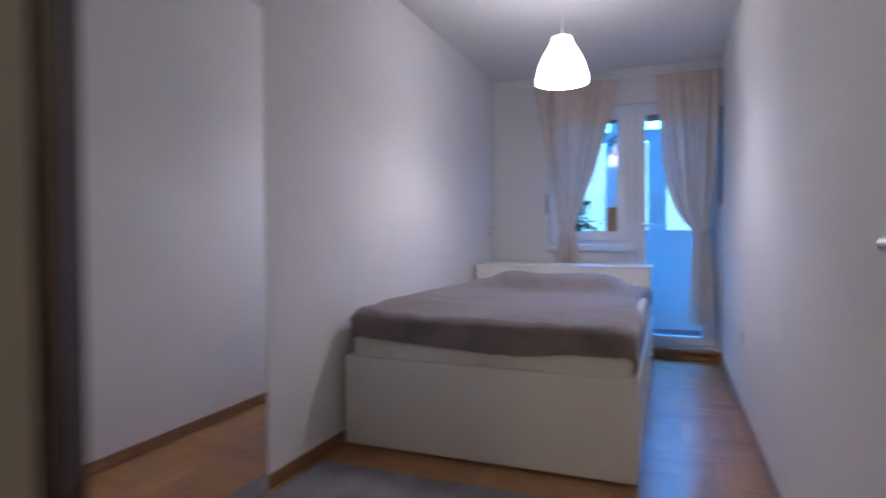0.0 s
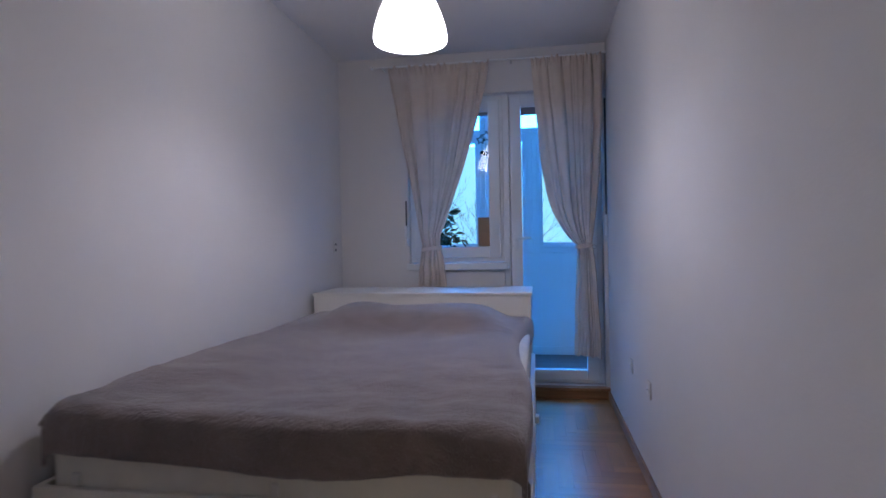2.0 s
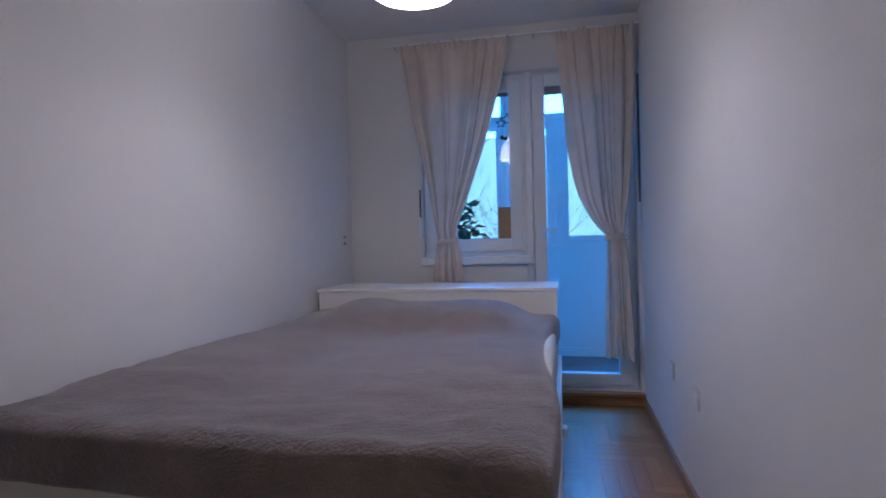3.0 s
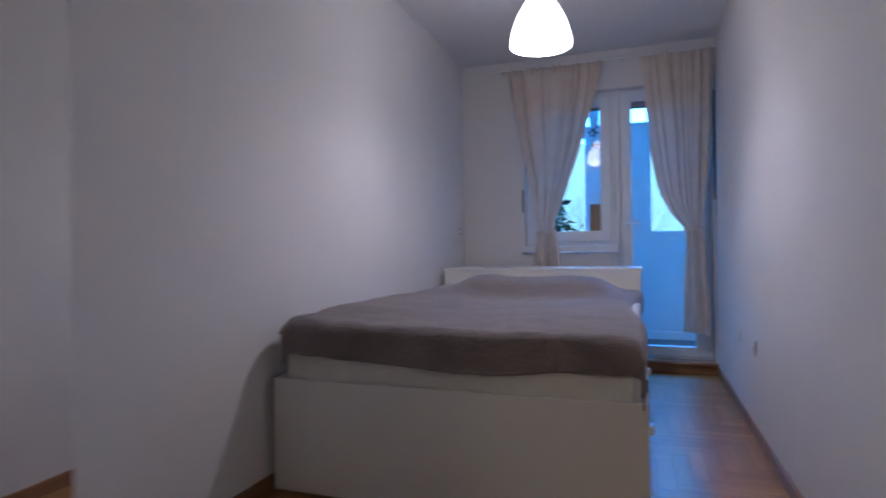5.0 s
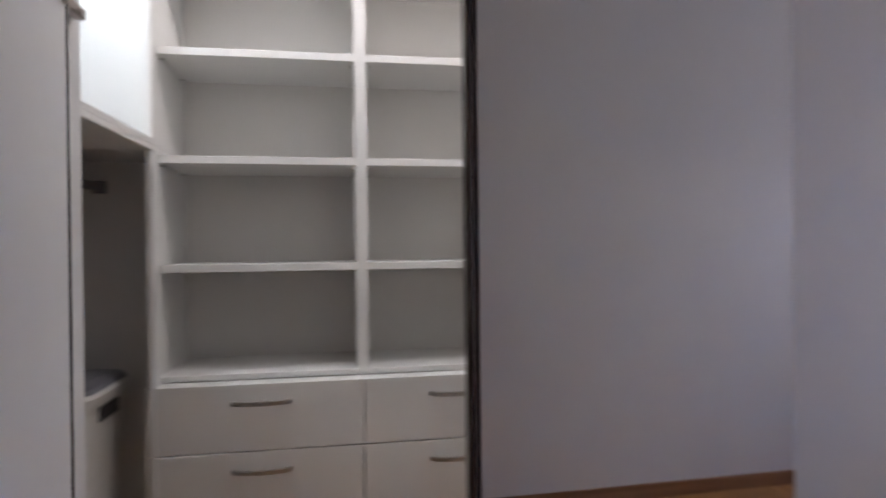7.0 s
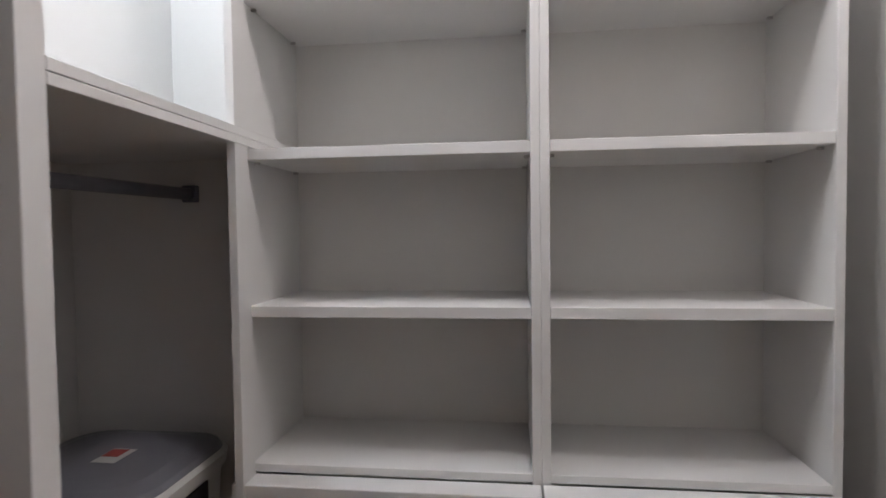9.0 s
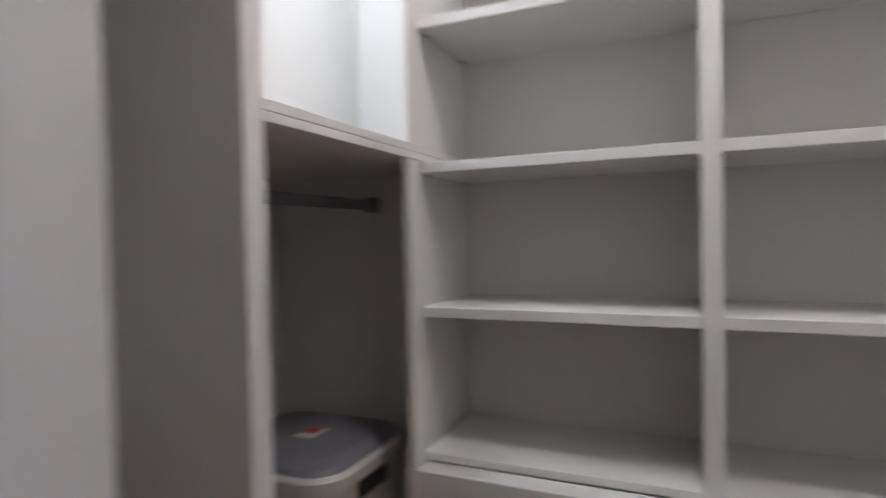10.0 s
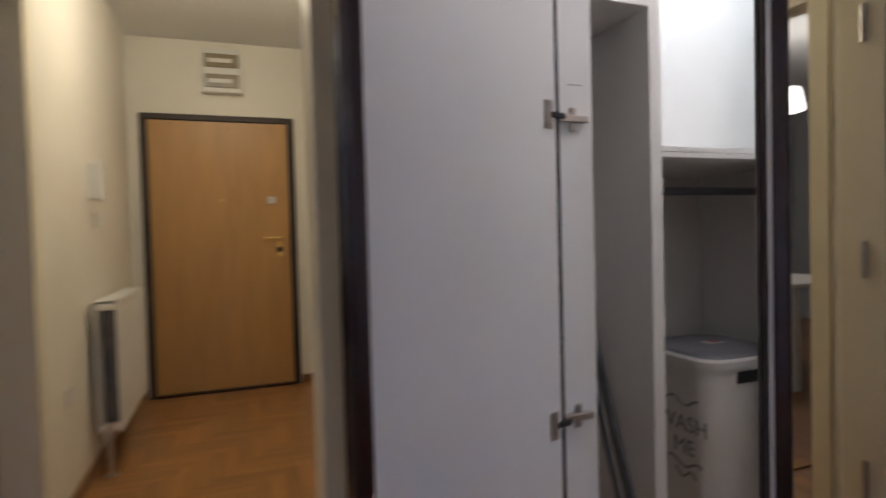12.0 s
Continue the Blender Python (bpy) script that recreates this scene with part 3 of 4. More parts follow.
def blanket():
    """Fleece over the mattress: top sheet, then rounded down over the foot and sides."""
    ob = thing("blanket", "taupe grey fleece blanket spread over the bed", "blanket")
    x0, x1, y0, y1, r = BX0 + 0.045, BX1 - 0.008, BY0 + 0.005, BY1 - 0.02, 0.055
    nx, ny = 250, 380
    drop_f, drop_r = 0.076, 0.05
    grid = []
    for j in range(ny + 1):
        row = []
        v = -drop_f - 0.05 + (y1 - y0 + drop_f + 0.05) * j / ny
        for i in range(nx + 1):
            u = -0.05 + (x1 - x0 + 0.05 + drop_r + 0.05) * i / nx
            x, y, z = x0 + u, y0 + v, 0.678
            # foot end
            wig = 0.005 * math.sin(u * 4.1 + 0.6) + 0.008 * noise.noise((u * 2.0, 3.0, 0.0))
            vv = v + wig + 0.035 * max(0.0, u - 0.85) / 0.5
            y += (vv - v) * max(0.0, 1 - max(0.0, vv - r) / 0.6)
            if vv < r:
                d = r - vv
                a = min(d / r, math.pi / 2)
                y = y0 + r - r * math.sin(a)
                z -= r - r * math.cos(a) + max(0, d - r * math.pi / 2)
                y -= 0.010 * math.sin(u * 9 + 1.0) * min(1, d / 0.1) + 0.006 * min(1, d / 0.05)
            # right side
            ex = (x1 - x0) + 0.012 * math.sin(v * 3.3) - 0.045 * bump2(v, 0.75, 1.75, 0.12)
            if u > ex - r:
                d = u - (ex - r)
                a = min(d / r, math.pi / 2)
                x = x0 + ex - r + r * math.sin(a)
                z -= r - r * math.cos(a) + max(0, d - r * math.pi / 2)
            if u < r:
                d = r - u
                a = min(d / r, math.pi / 2)
                x = x0 + r - r * math.sin(a)
                z -= (r - r * math.cos(a)) * 0.8
            # pillow under it
            z += 0.118 * bump2(x, -1.28, -0.30, 0.045) * bump2(y, 3.86, 4.34, 0.05)
            z += 0.045 * max(0.0, 1 - u / 0.55)
            big = noise.noise((x * 1.6, y * 1.4, 1.0)) * 0.014 + noise.noise((x * 4.5, y * 3.2, 5.0)) * 0.010
            foot = 1 / (1 + math.exp((v - 0.55) / 0.16))
            fine = (0.0016 * noise.noise((x * 34, y * 60, z * 60)) + 0.0016 * noise.noise((x * 75, y * 120, z * 120))) * (0.22 + foot)
            fine *= 0.7 + noise.noise((x * 4, y * 6, 8.0))
            fold = 0.006 * math.sin(y * 5 + 2.2 * math.sin(x * 2.2)) * bump2(y, 2.5, 4.2, 0.2)
            z += big + fine + fold
            y -= fine * 1.5 if vv < r else 0.0
            z += foot * (0.016 * noise.noise((x * 3.4, y * 7.0, 3.0)) + 0.006 * noise.noise((x * 11, y * 13, 6.0)))
            row.append((x, y, z))
        grid.append(row)
    bm = bmesh.new()
    vs = [[bm.verts.new(p) for p in row] for row in grid]
    for j in range(ny):
        for i in range(nx):
            bm.faces.new((vs[j][i], vs[j][i + 1], vs[j + 1][i + 1], vs[j + 1][i]))
    sheet = part("fleece_sheet", bm, M_BLANKET, ob, smooth=True)
    so = sheet.modifiers.new("thick", "SOLIDIFY")
    so.thickness, so.offset = 0.014, -1
    return ob


blanket()

rug = thing("rug", "grey short-pile rug on the parquet before the bed", "rug")
bm = bmesh.new()
n = 60
vs = [[bm.verts.new((-1.50 + 1.15 * i / n, 1.20 + 0.84 * j / n, 0.012 + 0.002 * noise.noise((i * 0.4, j * 0.4, 0)))) for i in range(n + 1)] for j in range(n + 1)]
for j in range(n):
    for i in range(n):
        bm.faces.new((vs[j][i], vs[j][i + 1], vs[j + 1][i + 1], vs[j + 1][i]))
r_ = part("rug_body", bm, M_RUG, rug, smooth=True)
so = r_.modifiers.new("thick", "SOLIDIFY")
so.thickness, so.offset = 0.011, -1

# ---- pendant lamp ----
pl = thing("pendant_lamp", "lit white bell-shaped glass pendant lamp on a cord", "lamp")
prof = [(0.049, 0.266), (0.053, 0.264), (0.056, 0.248), (0.064, 0.226), (0.087, 0.190), (0.109, 0.150), (0.128, 0.105), (0.143, 0.055), (0.149, 0.022), (0.147, 0.0)]
bm = bmesh.new()
lathe(bm, prof, 56, (LX, LY, LZ))
sh = part("shade", bm, M_SHADE, pl, "glowing opal glass shade", True)
bm = bmesh.new()
bmesh.ops.create_uvsphere(bm, u_segments=20, v_segments=12, radius=0.038, matrix=Matrix.Translation((LX, LY, LZ + 0.085)))
bl = part("bulb", bm, M_BULB, pl, "", True)
bl.visible_shadow = False
bm = bmesh.new()
rod(bm, (LX, LY, LZ + 0.29), (LX, LY, CEIL - 0.05), 0.004, 10)
part("cord", bm, M_PLASTIC, pl)
bm = bmesh.new()
lathe(bm, [(0.0, 0.0), (0.045, 0.0), (0.05, 0.02), (0.05, 0.05), (0.0, 0.05)], 32, (LX, LY, CEIL - 0.052))
part("ceiling_rose", bm, M_PLASTIC, pl)

# ---- window and balcony door ----
FY0, FY1 = YF + 0.05, YF + 0.12


def ring(name, x0, x1, z0, z1, w, y0, y1, material, parent, wb=None):
    wb = wb or w
    bm = bmesh.new()
    bm_box(bm, x0, x0 + w, y0, y1, z0, z1, 0.004, 1)
    bm_box(bm, x1 - w, x1, y0, y1, z0, z1, 0.004, 1)
    bm_box(bm, x0 + w, x1 - w, y0 + 0.001, y1 - 0.001, z1 - w, z1, 0.004, 1)
    bm_box(bm, x0 + w, x1 - w, y0 + 0.001, y1 - 0.001, z0, z0 + wb, 0.004, 1)
    return link(name, bm, material, parent)


def pane(x0, x1, z0, z1, y, parent):
    p = box("pane", x0, x1, y, y + 0.006, z0, z1, M_GLASS, parent, 0)
    p.visible_shadow = False
    return p


win = structure(thing("window_1", "white plastic window with roller blind box, closed", "window"), "white plastic bedroom window beside the balcony door", "window")
ring("window_frame", OX0, OXM, OZS + 0.06, OZT, 0.05, FY0 + 0.02, FY1 + 0.01, M_PVC, win)
ring("window_sash", OX0 + 0.03, OXM - 0.025, OZS + 0.09, OZT - 0.04, 0.085, FY0, FY1 - 0.01, M_PVC, win)
pane(OX0 + 0.11, OXM - 0.105, OZS + 0.17, OZT - 0.12, FY0 + 0.052, win)
box("blind", OX0 + 0.115, OXM - 0.11, FY0 + 0.012, FY0 + 0.024, OZT - 0.150, OZT - 0.126, M_GREYLID, win, 0.002)
ws = box("window_sill", OX0 - 0.015, OXM + 0.03, YF - 0.045, FY0 + 0.02, OZS + 0.005, OZS + 0.055, M_PVC, win, 0.006, 2)
door = structure(thing("door_1", "balcony door", "door"), "white plastic balcony door with full-height glass, closed", "door")
ring("door_frame", OXM + 0.045, OX1 - 0.004, OZD + 0.004, OZT, 0.045, FY0 + 0.02, FY1 + 0.01, M_PVC, door)
ring("door_sash", OXM + 0.05, OX1 - 0.04, OZD + 0.030, OZT - 0.02, 0.085, FY0, FY1 - 0.01, M_PVC, door, 0.075)
pane(OXM + 0.13, OX1 - 0.12, OZD + 0.100, OZT - 0.10, FY0 + 0.052, door)
box("blind", OXM + 0.136, OX1 - 0.126, FY0 + 0.012, FY0 + 0.024, OZT - 0.163, OZT - 0.107, M_GREYLID, door, 0.002)
bm = bmesh.new()
bm_box(bm, OXM + 0.075, OXM + 0.105, FY0 - 0.010, FY0 - 0.0005, 1.08, 1.22, 0.005, 2)
rod(bm, (OXM + 0.09, FY0 - 0.008, 1.17), (OXM + 0.09, FY0 - 0.05, 1.17), 0.009, 12)
bm_box(bm, OXM + 0.08, OXM + 0.20, FY0 - 0.058, FY0 - 0.044, 1.160, 1.180, 0.006, 2)
part("handle", bm, M_PVC, door, "white lever handle")
structure(box("mullion", OXM, OXM + 0.045, FY0 - 0.005, FY1 + 0.02, OZD, OZT, M_PVC, bevel=0.004), "white plastic post between window and door", "trim")
structure(box("threshold_step", OXM - 0.02, XR - 0.001, YF - 0.02, FY0 + 0.03, 0.0, 0.0655, M_SILL, bevel=0.004), "wooden step under the balcony door", "step")
box_top = structure(box("threshold_board", OXM - 0.02, XR - 0.001, YF - 0.045, FY0 + 0.03, 0.066, 0.086, M_SILL, bevel=0.003), "wooden board on the balcony door step", "step")

s = thing("shutter_strap", "grey roller shutter strap with white winder box", "shutter strap", "shutter straps")
box("strap", 0.404, 0.4165, YF - 0.016, YF - 0.012, 1.30, 2.17, M_GREYMETAL, s, 0)
box("strap_box", 0.398, 0.4185, YF - 0.034, YF - 0.0005, 1.18, 1.33, M_PVC, s, 0.006, 2)
box("strap_guide", 0.400, 0.4185, YF - 0.022, YF - 0.0005, 2.16, 2.20, M_PVC, s, 0.003, 1)
s = thing("shutter_strap", "grey shutter strap loop beside the window", "shutter strap", "shutter straps")
box("strap", -1.062, -1.050, YF - 0.016, YF - 0.012, 1.26, 1.47, M_GREYMETAL, s, 0)
box("strap_box", -1.068, -1.044, YF - 0.034, YF - 0.0005, 1.13, 1.28, M_PVC, s, 0.006, 2)


def curtain(label, xa, xb, waist0, waist1, zb, xa2, xb2, zw, seedv, swept, ztop=2.455):
    """A curtain gathered on the rod, tied at the waist, hanging freely below."""
    ob = thing("curtain", label, "curtain", "bedroom curtains")
    nx, nz = 170, 110
    yc = YF - 0.10
    bm = bmesh.new()
    rows = []
    for j in range(nz + 1):
        z = ztop + (zb - ztop) * j / nz
        if z >= zw:
            f = (ztop - z) / (ztop - zw)
            sweep = 0.33 * f + 0.67 * f ** 7
            even = min(1.0, (f / 0.93) ** 1.3)
            a = xa + (waist0 - xa) * (sweep if swept else f)
            b = xb + (waist1 - xb) * (f ** 2.6 if swept else even)
            amp = 0.020 + 0.012 * f
        else:
            f = (zw - z) / (zw - zb)
            g = f ** 0.55
            a = waist0 + (xa2 - waist0) * g
            b = waist1 + (xb2 - waist1) * g
            amp = 0.030 - 0.004 * f
        row = []
        for i in range(nx + 1):
            u = i / nx
            ph = u * 2 * math.pi * 5.5 + 2.4 * math.sin(u * 6 + seedv) + 1.1 * noise.noise((u * 5, z * 1.1, seedv + 9)) * 2
            deep = 1.0 if abs(z - zw) > 0.08 else 0.9
            y = yc + amp * deep * math.sin(ph) * (0.55 + 0.45 * math.sin(u * 13 + seedv * 3 + z)) + 0.22 * amp * math.sin(2.3 * ph + 1.0 + 0.6 * z) + 0.016 * noise.noise((u * 6, z * 3, seedv))
            top = math.exp(-((ztop - z) / 0.05) ** 2)
            y += top * 0.010 * math.sin(u * 130 + seedv)
            x = a + (b - a) * u + 0.006 * math.sin(ph * 1.0 + 1.3) + 0.004 * noise.noise((u * 9, z * 5, seedv + 4))
            zz = z + (0.012 * math.sin(u * 90) if j == 0 else 0) - (0.018 * u + 0.006 * math.sin(u * 21) if j > nz - 3 else 0)
            row.append(bm.verts.new((x, y, zz)))
        rows.append(row)
    for a, b in zip(rows, rows[1:]):
        for i in range(nx):
            bm.faces.new((a[i], a[i + 1], b[i + 1], b[i]))
    part("drape", bm, M_CURTAIN, ob, smooth=True)
    bm = bmesh.new()
    c = ((waist0 + waist1) / 2, yc, zw)
    k = 28
    hw = (waist1 - waist0) / 2 + 0.012
    ra, rb = [], []
    for i in range(k):
        t = 2 * math.pi * i / k
        ra.append(bm.verts.new((c[0] + hw * math.cos(t), c[1] + 0.048 * math.sin(t), zw + 0.014 + 0.008 * math.cos(t))))
        rb.append(bm.verts.new((c[0] + (hw + 0.003) * math.cos(t), c[1] + 0.052 * math.sin(t), zw - 0.014 + 0.008 * math.cos(t))))
    for i in range(k):
        bm.faces.new((ra[i], ra[(i + 1) % k], rb[(i + 1) % k], rb[i]))
    part("tie_back", bm, M_CURTAIN, ob, "linen tie band")
    return ob


curtain("beige linen curtain tied back at the window", -1.16, -0.40, -0.912, -0.785, 0.835, -0.955, -0.735, 1.108, 1.0, False)
curtain("beige linen curtain tied back at the balcony door", -0.10, 0.382, 0.196, 0.292, 0.335, 0.173, 0.352, 1.108, 2.3, True)
cr = thing("curtain_rod", "thin white curtain rod on small brackets", "curtain rod")
bm = bmesh.new()
rod(bm, (-1.27, YF - 0.10, 2.46), (XR - 0.004, YF - 0.10, 2.46), 0.008, 12)
part("rod_tube", bm, M_PVC, cr)
for xx in (-1.2, -0.25, 0.36):
    bm = bmesh.new()
    bm_box(bm, xx - 0.006, xx + 0.006, YF - 0.105, YF, 2.452, 2.468, 0.002)
    part("bracket", bm, M_PVC, cr)
bm = bmesh.new()
bmesh.ops.create_uvsphere(bm, u_segments=16, v_segments=10, radius=0.014, matrix=Matrix.Translation((-1.275, YF - 0.10, 2.46)))
part("end_knob", bm, M_PVC, cr, "", True)
hook = thing("curtain_hook", "small metal ring hook beside the curtain tie", "hook")
bm = bmesh.new()
for i in range(16):
    a, b = 2 * math.pi * i / 16, 2 * math.pi * (i + 1) / 16
    rod(bm, (0.318 + 0.014 * math.cos(a), YF - 0.07, 1.10 + 0.014 * math.sin(a)), (0.318 + 0.014 * math.cos(b), YF - 0.07, 1.10 + 0.014 * math.sin(b)), 0.002, 6)
rod(bm, (0.318, YF - 0.07, 1.086), (0.318, YF, 1.086), 0.002, 6)
part("ring", bm, M_STEEL, hook)

# ---- bedroom small things ----


def socket(name, label, x, y, z, dx, size=0.08):
    s = thing(name, label, "socket", "wall sockets")
    a, b = (x - 0.009, x - 0.0005) if dx < 0 else (x + 0.0005, x + 0.009)
    box("plate", a, b, y - size / 2, y + size / 2, z - size / 2, z + size / 2, M_PLASTIC, s, 0.004, 2)
    bm = bmesh.new()
    xf = a if dx < 0 else b
    rod(bm, (xf + dx * 0.0002, y, z), (xf + dx * 0.003, y, z), size * 0.27, 24)
    part("insert", bm, M_PVC, s)
    bm = bmesh.new()
    for oy in (-0.009, 0.009):
        rod(bm, (xf + dx * 0.003, y + oy, z), (xf + dx * 0.0036, y + oy, z), 0.0025, 8)
    part("pin_holes", bm, M_BLACK, s)


socket("wall_socket", "white square wall socket low on the wall", XR, 3.61, 0.455, -1)
socket("wall_socket", "white square wall socket low on the wall", XR, 4.11, 0.457, -1)
sw = thing("light_switch", "small white double switch above the headboard", "switch")
box("plate", XL + 0.0005, XL + 0.009, 4.905, 4.965, 1.085, 1.180, M_PLASTIC, sw, 0.003, 2)
box("rocker", XL + 0.009, XL + 0.013, 4.92, 4.95, 1.145, 1.160, M_INK, sw, 0.002)
box("rocker", XL + 0.009, XL + 0.013, 4.92, 4.95, 1.100, 1.118, M_INK, sw, 0.002)

# bedroom door, open along the wall
bd = structure(thing("door_2", "bedroom door", "door"), "white bedroom door standing open along the wall", "door")
bd.matrix_world = Matrix.Translation((XR - 0.045, YD + 0.015, 0)) @ Matrix.Rotation(radians(94.4), 4, "Z")
box("leaf", 0.0, 0.82, -0.035, 0.0, 0.01, 2.02, M_WALL, bd, 0.003)
bm = bmesh.new()
bm_box(bm, 0.745, 0.785, 0.0005, 0.008, 0.86, 1.11, 0.004, 2)
rod(bm, (0.765, 0.007, 1.06), (0.765, 0.055, 1.06), 0.010, 14)
rod(bm, (0.772, 0.055, 1.06), (0.66, 0.055, 1.058), 0.0095, 14)
part("door_handle", bm, M_STEEL, bd, "polished steel lever handle")
fr = structure(thing("door_frame_1", "frame", "door frame"), "cream painted frame of the bedroom doorway", "door frame")
box("jamb", -0.4485, -0.400, YD - 0.145, YD + 0.008, 0, 2.06, M_JAMB, fr, 0.004, 2)
box("jamb", XR - 0.062, XR - 0.0205, YD - 0.145, YD + 0.008, 0, 2.06, M_JAMB, fr, 0.004, 2)
box("head", -0.3995, XR - 0.0625, YD - 0.145, YD + 0.008, 2.01, 2.059, M_JAMB, fr, 0.004, 2)
for z in (0.25, 1.03, 1.85):
    bm = bmesh.new()
    rod(bm, (XR - 0.068, YD - 0.06, z - 0.065), (XR - 0.068, YD - 0.06, z + 0.065), 0.009, 12)
    part("hinge", bm, M_STEEL, fr)

# ---- hall ----
ed = structure(thing("door_3", "entrance door", "door"), "closed beech veneer entrance door in a dark frame", "door")
box("leaf", -0.635, 0.345, HYE + 0.002, HYE + 0.030, 0.02, 2.045, M_DOORWOOD, ed, 0.003)
bm = bmesh.new()
bm_box(bm, -0.685, -0.637, HYE + 0.001, HYE + 0.045, 0, 2.09, 0.004)
bm_box(bm, 0.347, 0.395, HYE + 0.001, HYE + 0.045, 0, 2.09, 0.004)
bm_box(bm, -0.637, 0.347, HYE + 0.001, HYE + 0.045, 2.047, 2.09, 0.004)
part("door_frame", bm, M_FRAMEBROWN, ed, "dark brown steel frame")
box("threshold", -0.637, 0.347, HYE + 0.001, HYE + 0.06, 0, 0.018, M_DARK, ed, 0.002)
bm = bmesh.new()
bm_box(bm, -0.575, -0.535, HYE + 0.030, HYE + 0.037, 1.01, 1.13, 0.003)
rod(bm, (-0.555, HYE + 0.036, 1.16), (-0.555, HYE + 0.075, 1.16), 0.009, 12)
bm_box(bm, -0.56, -0.43, HYE + 0.066, HYE + 0.082, 1.150, 1.168, 0.005, 2)
part("door_handle", bm, M_BRASS, ed, "brass lever handle")
bm = bmesh.new()
bm_box(bm, -0.535, -0.475, HYE + 0.030, HYE + 0.044, 1.425, 1.48, 0.004, 2)
part("upper_lock", bm, M_STEEL, ed)
box("key_cover", -0.575, -0.535, HYE + 0.037, HYE + 0.046, 1.05, 1.09, M_BLACK, ed, 0.003)
bm = bmesh.new()
rod(bm, (-0.145, HYE + 0.030, 1.455), (-0.145, HYE + 0.034, 1.455), 0.012, 16)
part("peephole", bm, M_BRASS, ed)

fb = thing("fuse_box", "cream fuse box with two smoked windows above the door", "fuse box")
box("housing", -0.315, -0.035, HYE + 0.001, HYE + 0.075, 2.255, 2.58, M_PLASTIC, fb, 0.008, 2)
for z in (2.29, 2.44):
    c = box("window_cover", -0.295, -0.055, HYE + 0.0755, HYE + 0.085, z, z + 0.10, M_DARKGLASS, fb, 0.006, 2)
    box("breaker_row", -0.25, -0.08, HYE + 0.0855, HYE + 0.088, z + 0.035, z + 0.065, M_PLASTIC, c, 0.001)
side = thing("doorbell_chime", "cream doorbell chime box on the hall wall", "doorbell")
box("chime_body", HXL + 0.001, HXL + 0.05, -3.35, -3.20, 2.10, 2.50, M_PLASTIC, side, 0.006, 2)
box("grille", HXL + 0.0505, HXL + 0.054, -3.33, -3.22, 2.20, 2.30, M_INK, side, 0)

ic = thing("intercom", "white intercom handset on the hall wall", "intercom")
box("base_plate", HXR - 0.03, HXR - 0.0005, -2.36, -2.27, 1.385, 1.575, M_PLASTIC, ic, 0.006, 2)
bm = bmesh.new()
bm_box(bm, HXR - 0.062, HXR - 0.031, -2.335, -2.285, 1.375, 1.595, 0.010, 3)
part("handset", bm, M_PLASTIC, ic)
sw2 = thing("light_switch", "white double light switch under the intercom", "switch")
box("plate", HXR - 0.010, HXR - 0.0005, -2.44, -2.36, 1.237, 1.322, M_PLASTIC, sw2, 0.004, 2)
for z in (1.245, 1.285):
    box("rocker", HXR - 0.016, HXR - 0.0105, -2.43, -2.37, z, z + 0.03, M_PVC, sw2, 0.002)
socket("wall_socket", "white wall socket low on the hall wall", HXR, -1.76, 0.485, -1)

rad = thing("radiator", "white double panel radiator with open ends on the hall wall", "radiator")
RY0, RY1, RZ0, RZ1 = -2.92, -2.10, 0.20, 0.865


def radiator_panel(name, x, face):
    """A steel panel with pressed vertical channels; face is the side that they stand out on."""
    bm = bmesh.new()
    bm_box(bm, x - 0.006, x + 0.006, RY0, RY1, RZ0, RZ1, 0.004, 2)
    panel = part(name, bm, M_RAD, rad)
    n = 19
    for k in range(n):
        y = RY0 + 0.045 + (RY1 - RY0 - 0.09) * k / (n - 1)
        a, b = sorted((x + face * 0.0065, x + face * 0.0125))
        box("channel", a, b, y - 0.012, y + 0.012, RZ0 + 0.04, RZ1 - 0.04, M_RAD, panel, 0.003)


radiator_panel("front_panel", HXR - 0.135, -1)
radiator_panel("rear_panel", HXR - 0.038, -1)
for k in range(22):
    y = RY0 + 0.03 + k * 0.036
    box("convector_fin", HXR - 0.127, HXR - 0.062, y - 0.0008, y + 0.0008, RZ0 + 0.05, RZ1 - 0.05, M_GREYMETAL, rad, 0)
bm = bmesh.new()
for k in range(28):
    y = RY0 + 0.012 + k * 0.0294
    bm_box(bm, HXR - 0.128, HXR - 0.051, y - 0.008, y + 0.008, RZ1 - 0.002, RZ1 + 0.004, 0.001)
for x in (HXR - 0.132, HXR - 0.047):
    bm_box(bm, x - 0.005, x + 0.005, RY0, RY1, RZ1 + 0.0005, RZ1 + 0.006, 0.001)
part("top_grille", bm, M_RAD, rad)
for z in (RZ0 + 0.025, RZ1 - 0.03):
    bm = bmesh.new()
    rod(bm, (HXR - 0.128, RY1 - 0.02, z), (HXR - 0.045, RY1 - 0.02, z), 0.017, 14)
    part("header_pipe", bm, M_RAD, rad)
bm = bmesh.new()
rod(bm, (HXR - 0.09, RY1 - 0.018, RZ0 + 0.025), (HXR - 0.09, RY1 + 0.045, RZ0 + 0.025), 0.015, 14)
rod(bm, (HXR - 0.09, RY1 + 0.03, RZ0 - 0.01), (HXR - 0.09, RY1 + 0.03, RZ0 + 0.065), 0.022, 16)
part("valve", bm, M_STEEL, rad, "chrome valve")
bm = bmesh.new()
rod(bm, (HXR - 0.09, RY1 + 0.03, 0.0), (HXR - 0.09, RY1 + 0.03, RZ0 - 0.01), 0.015, 14)
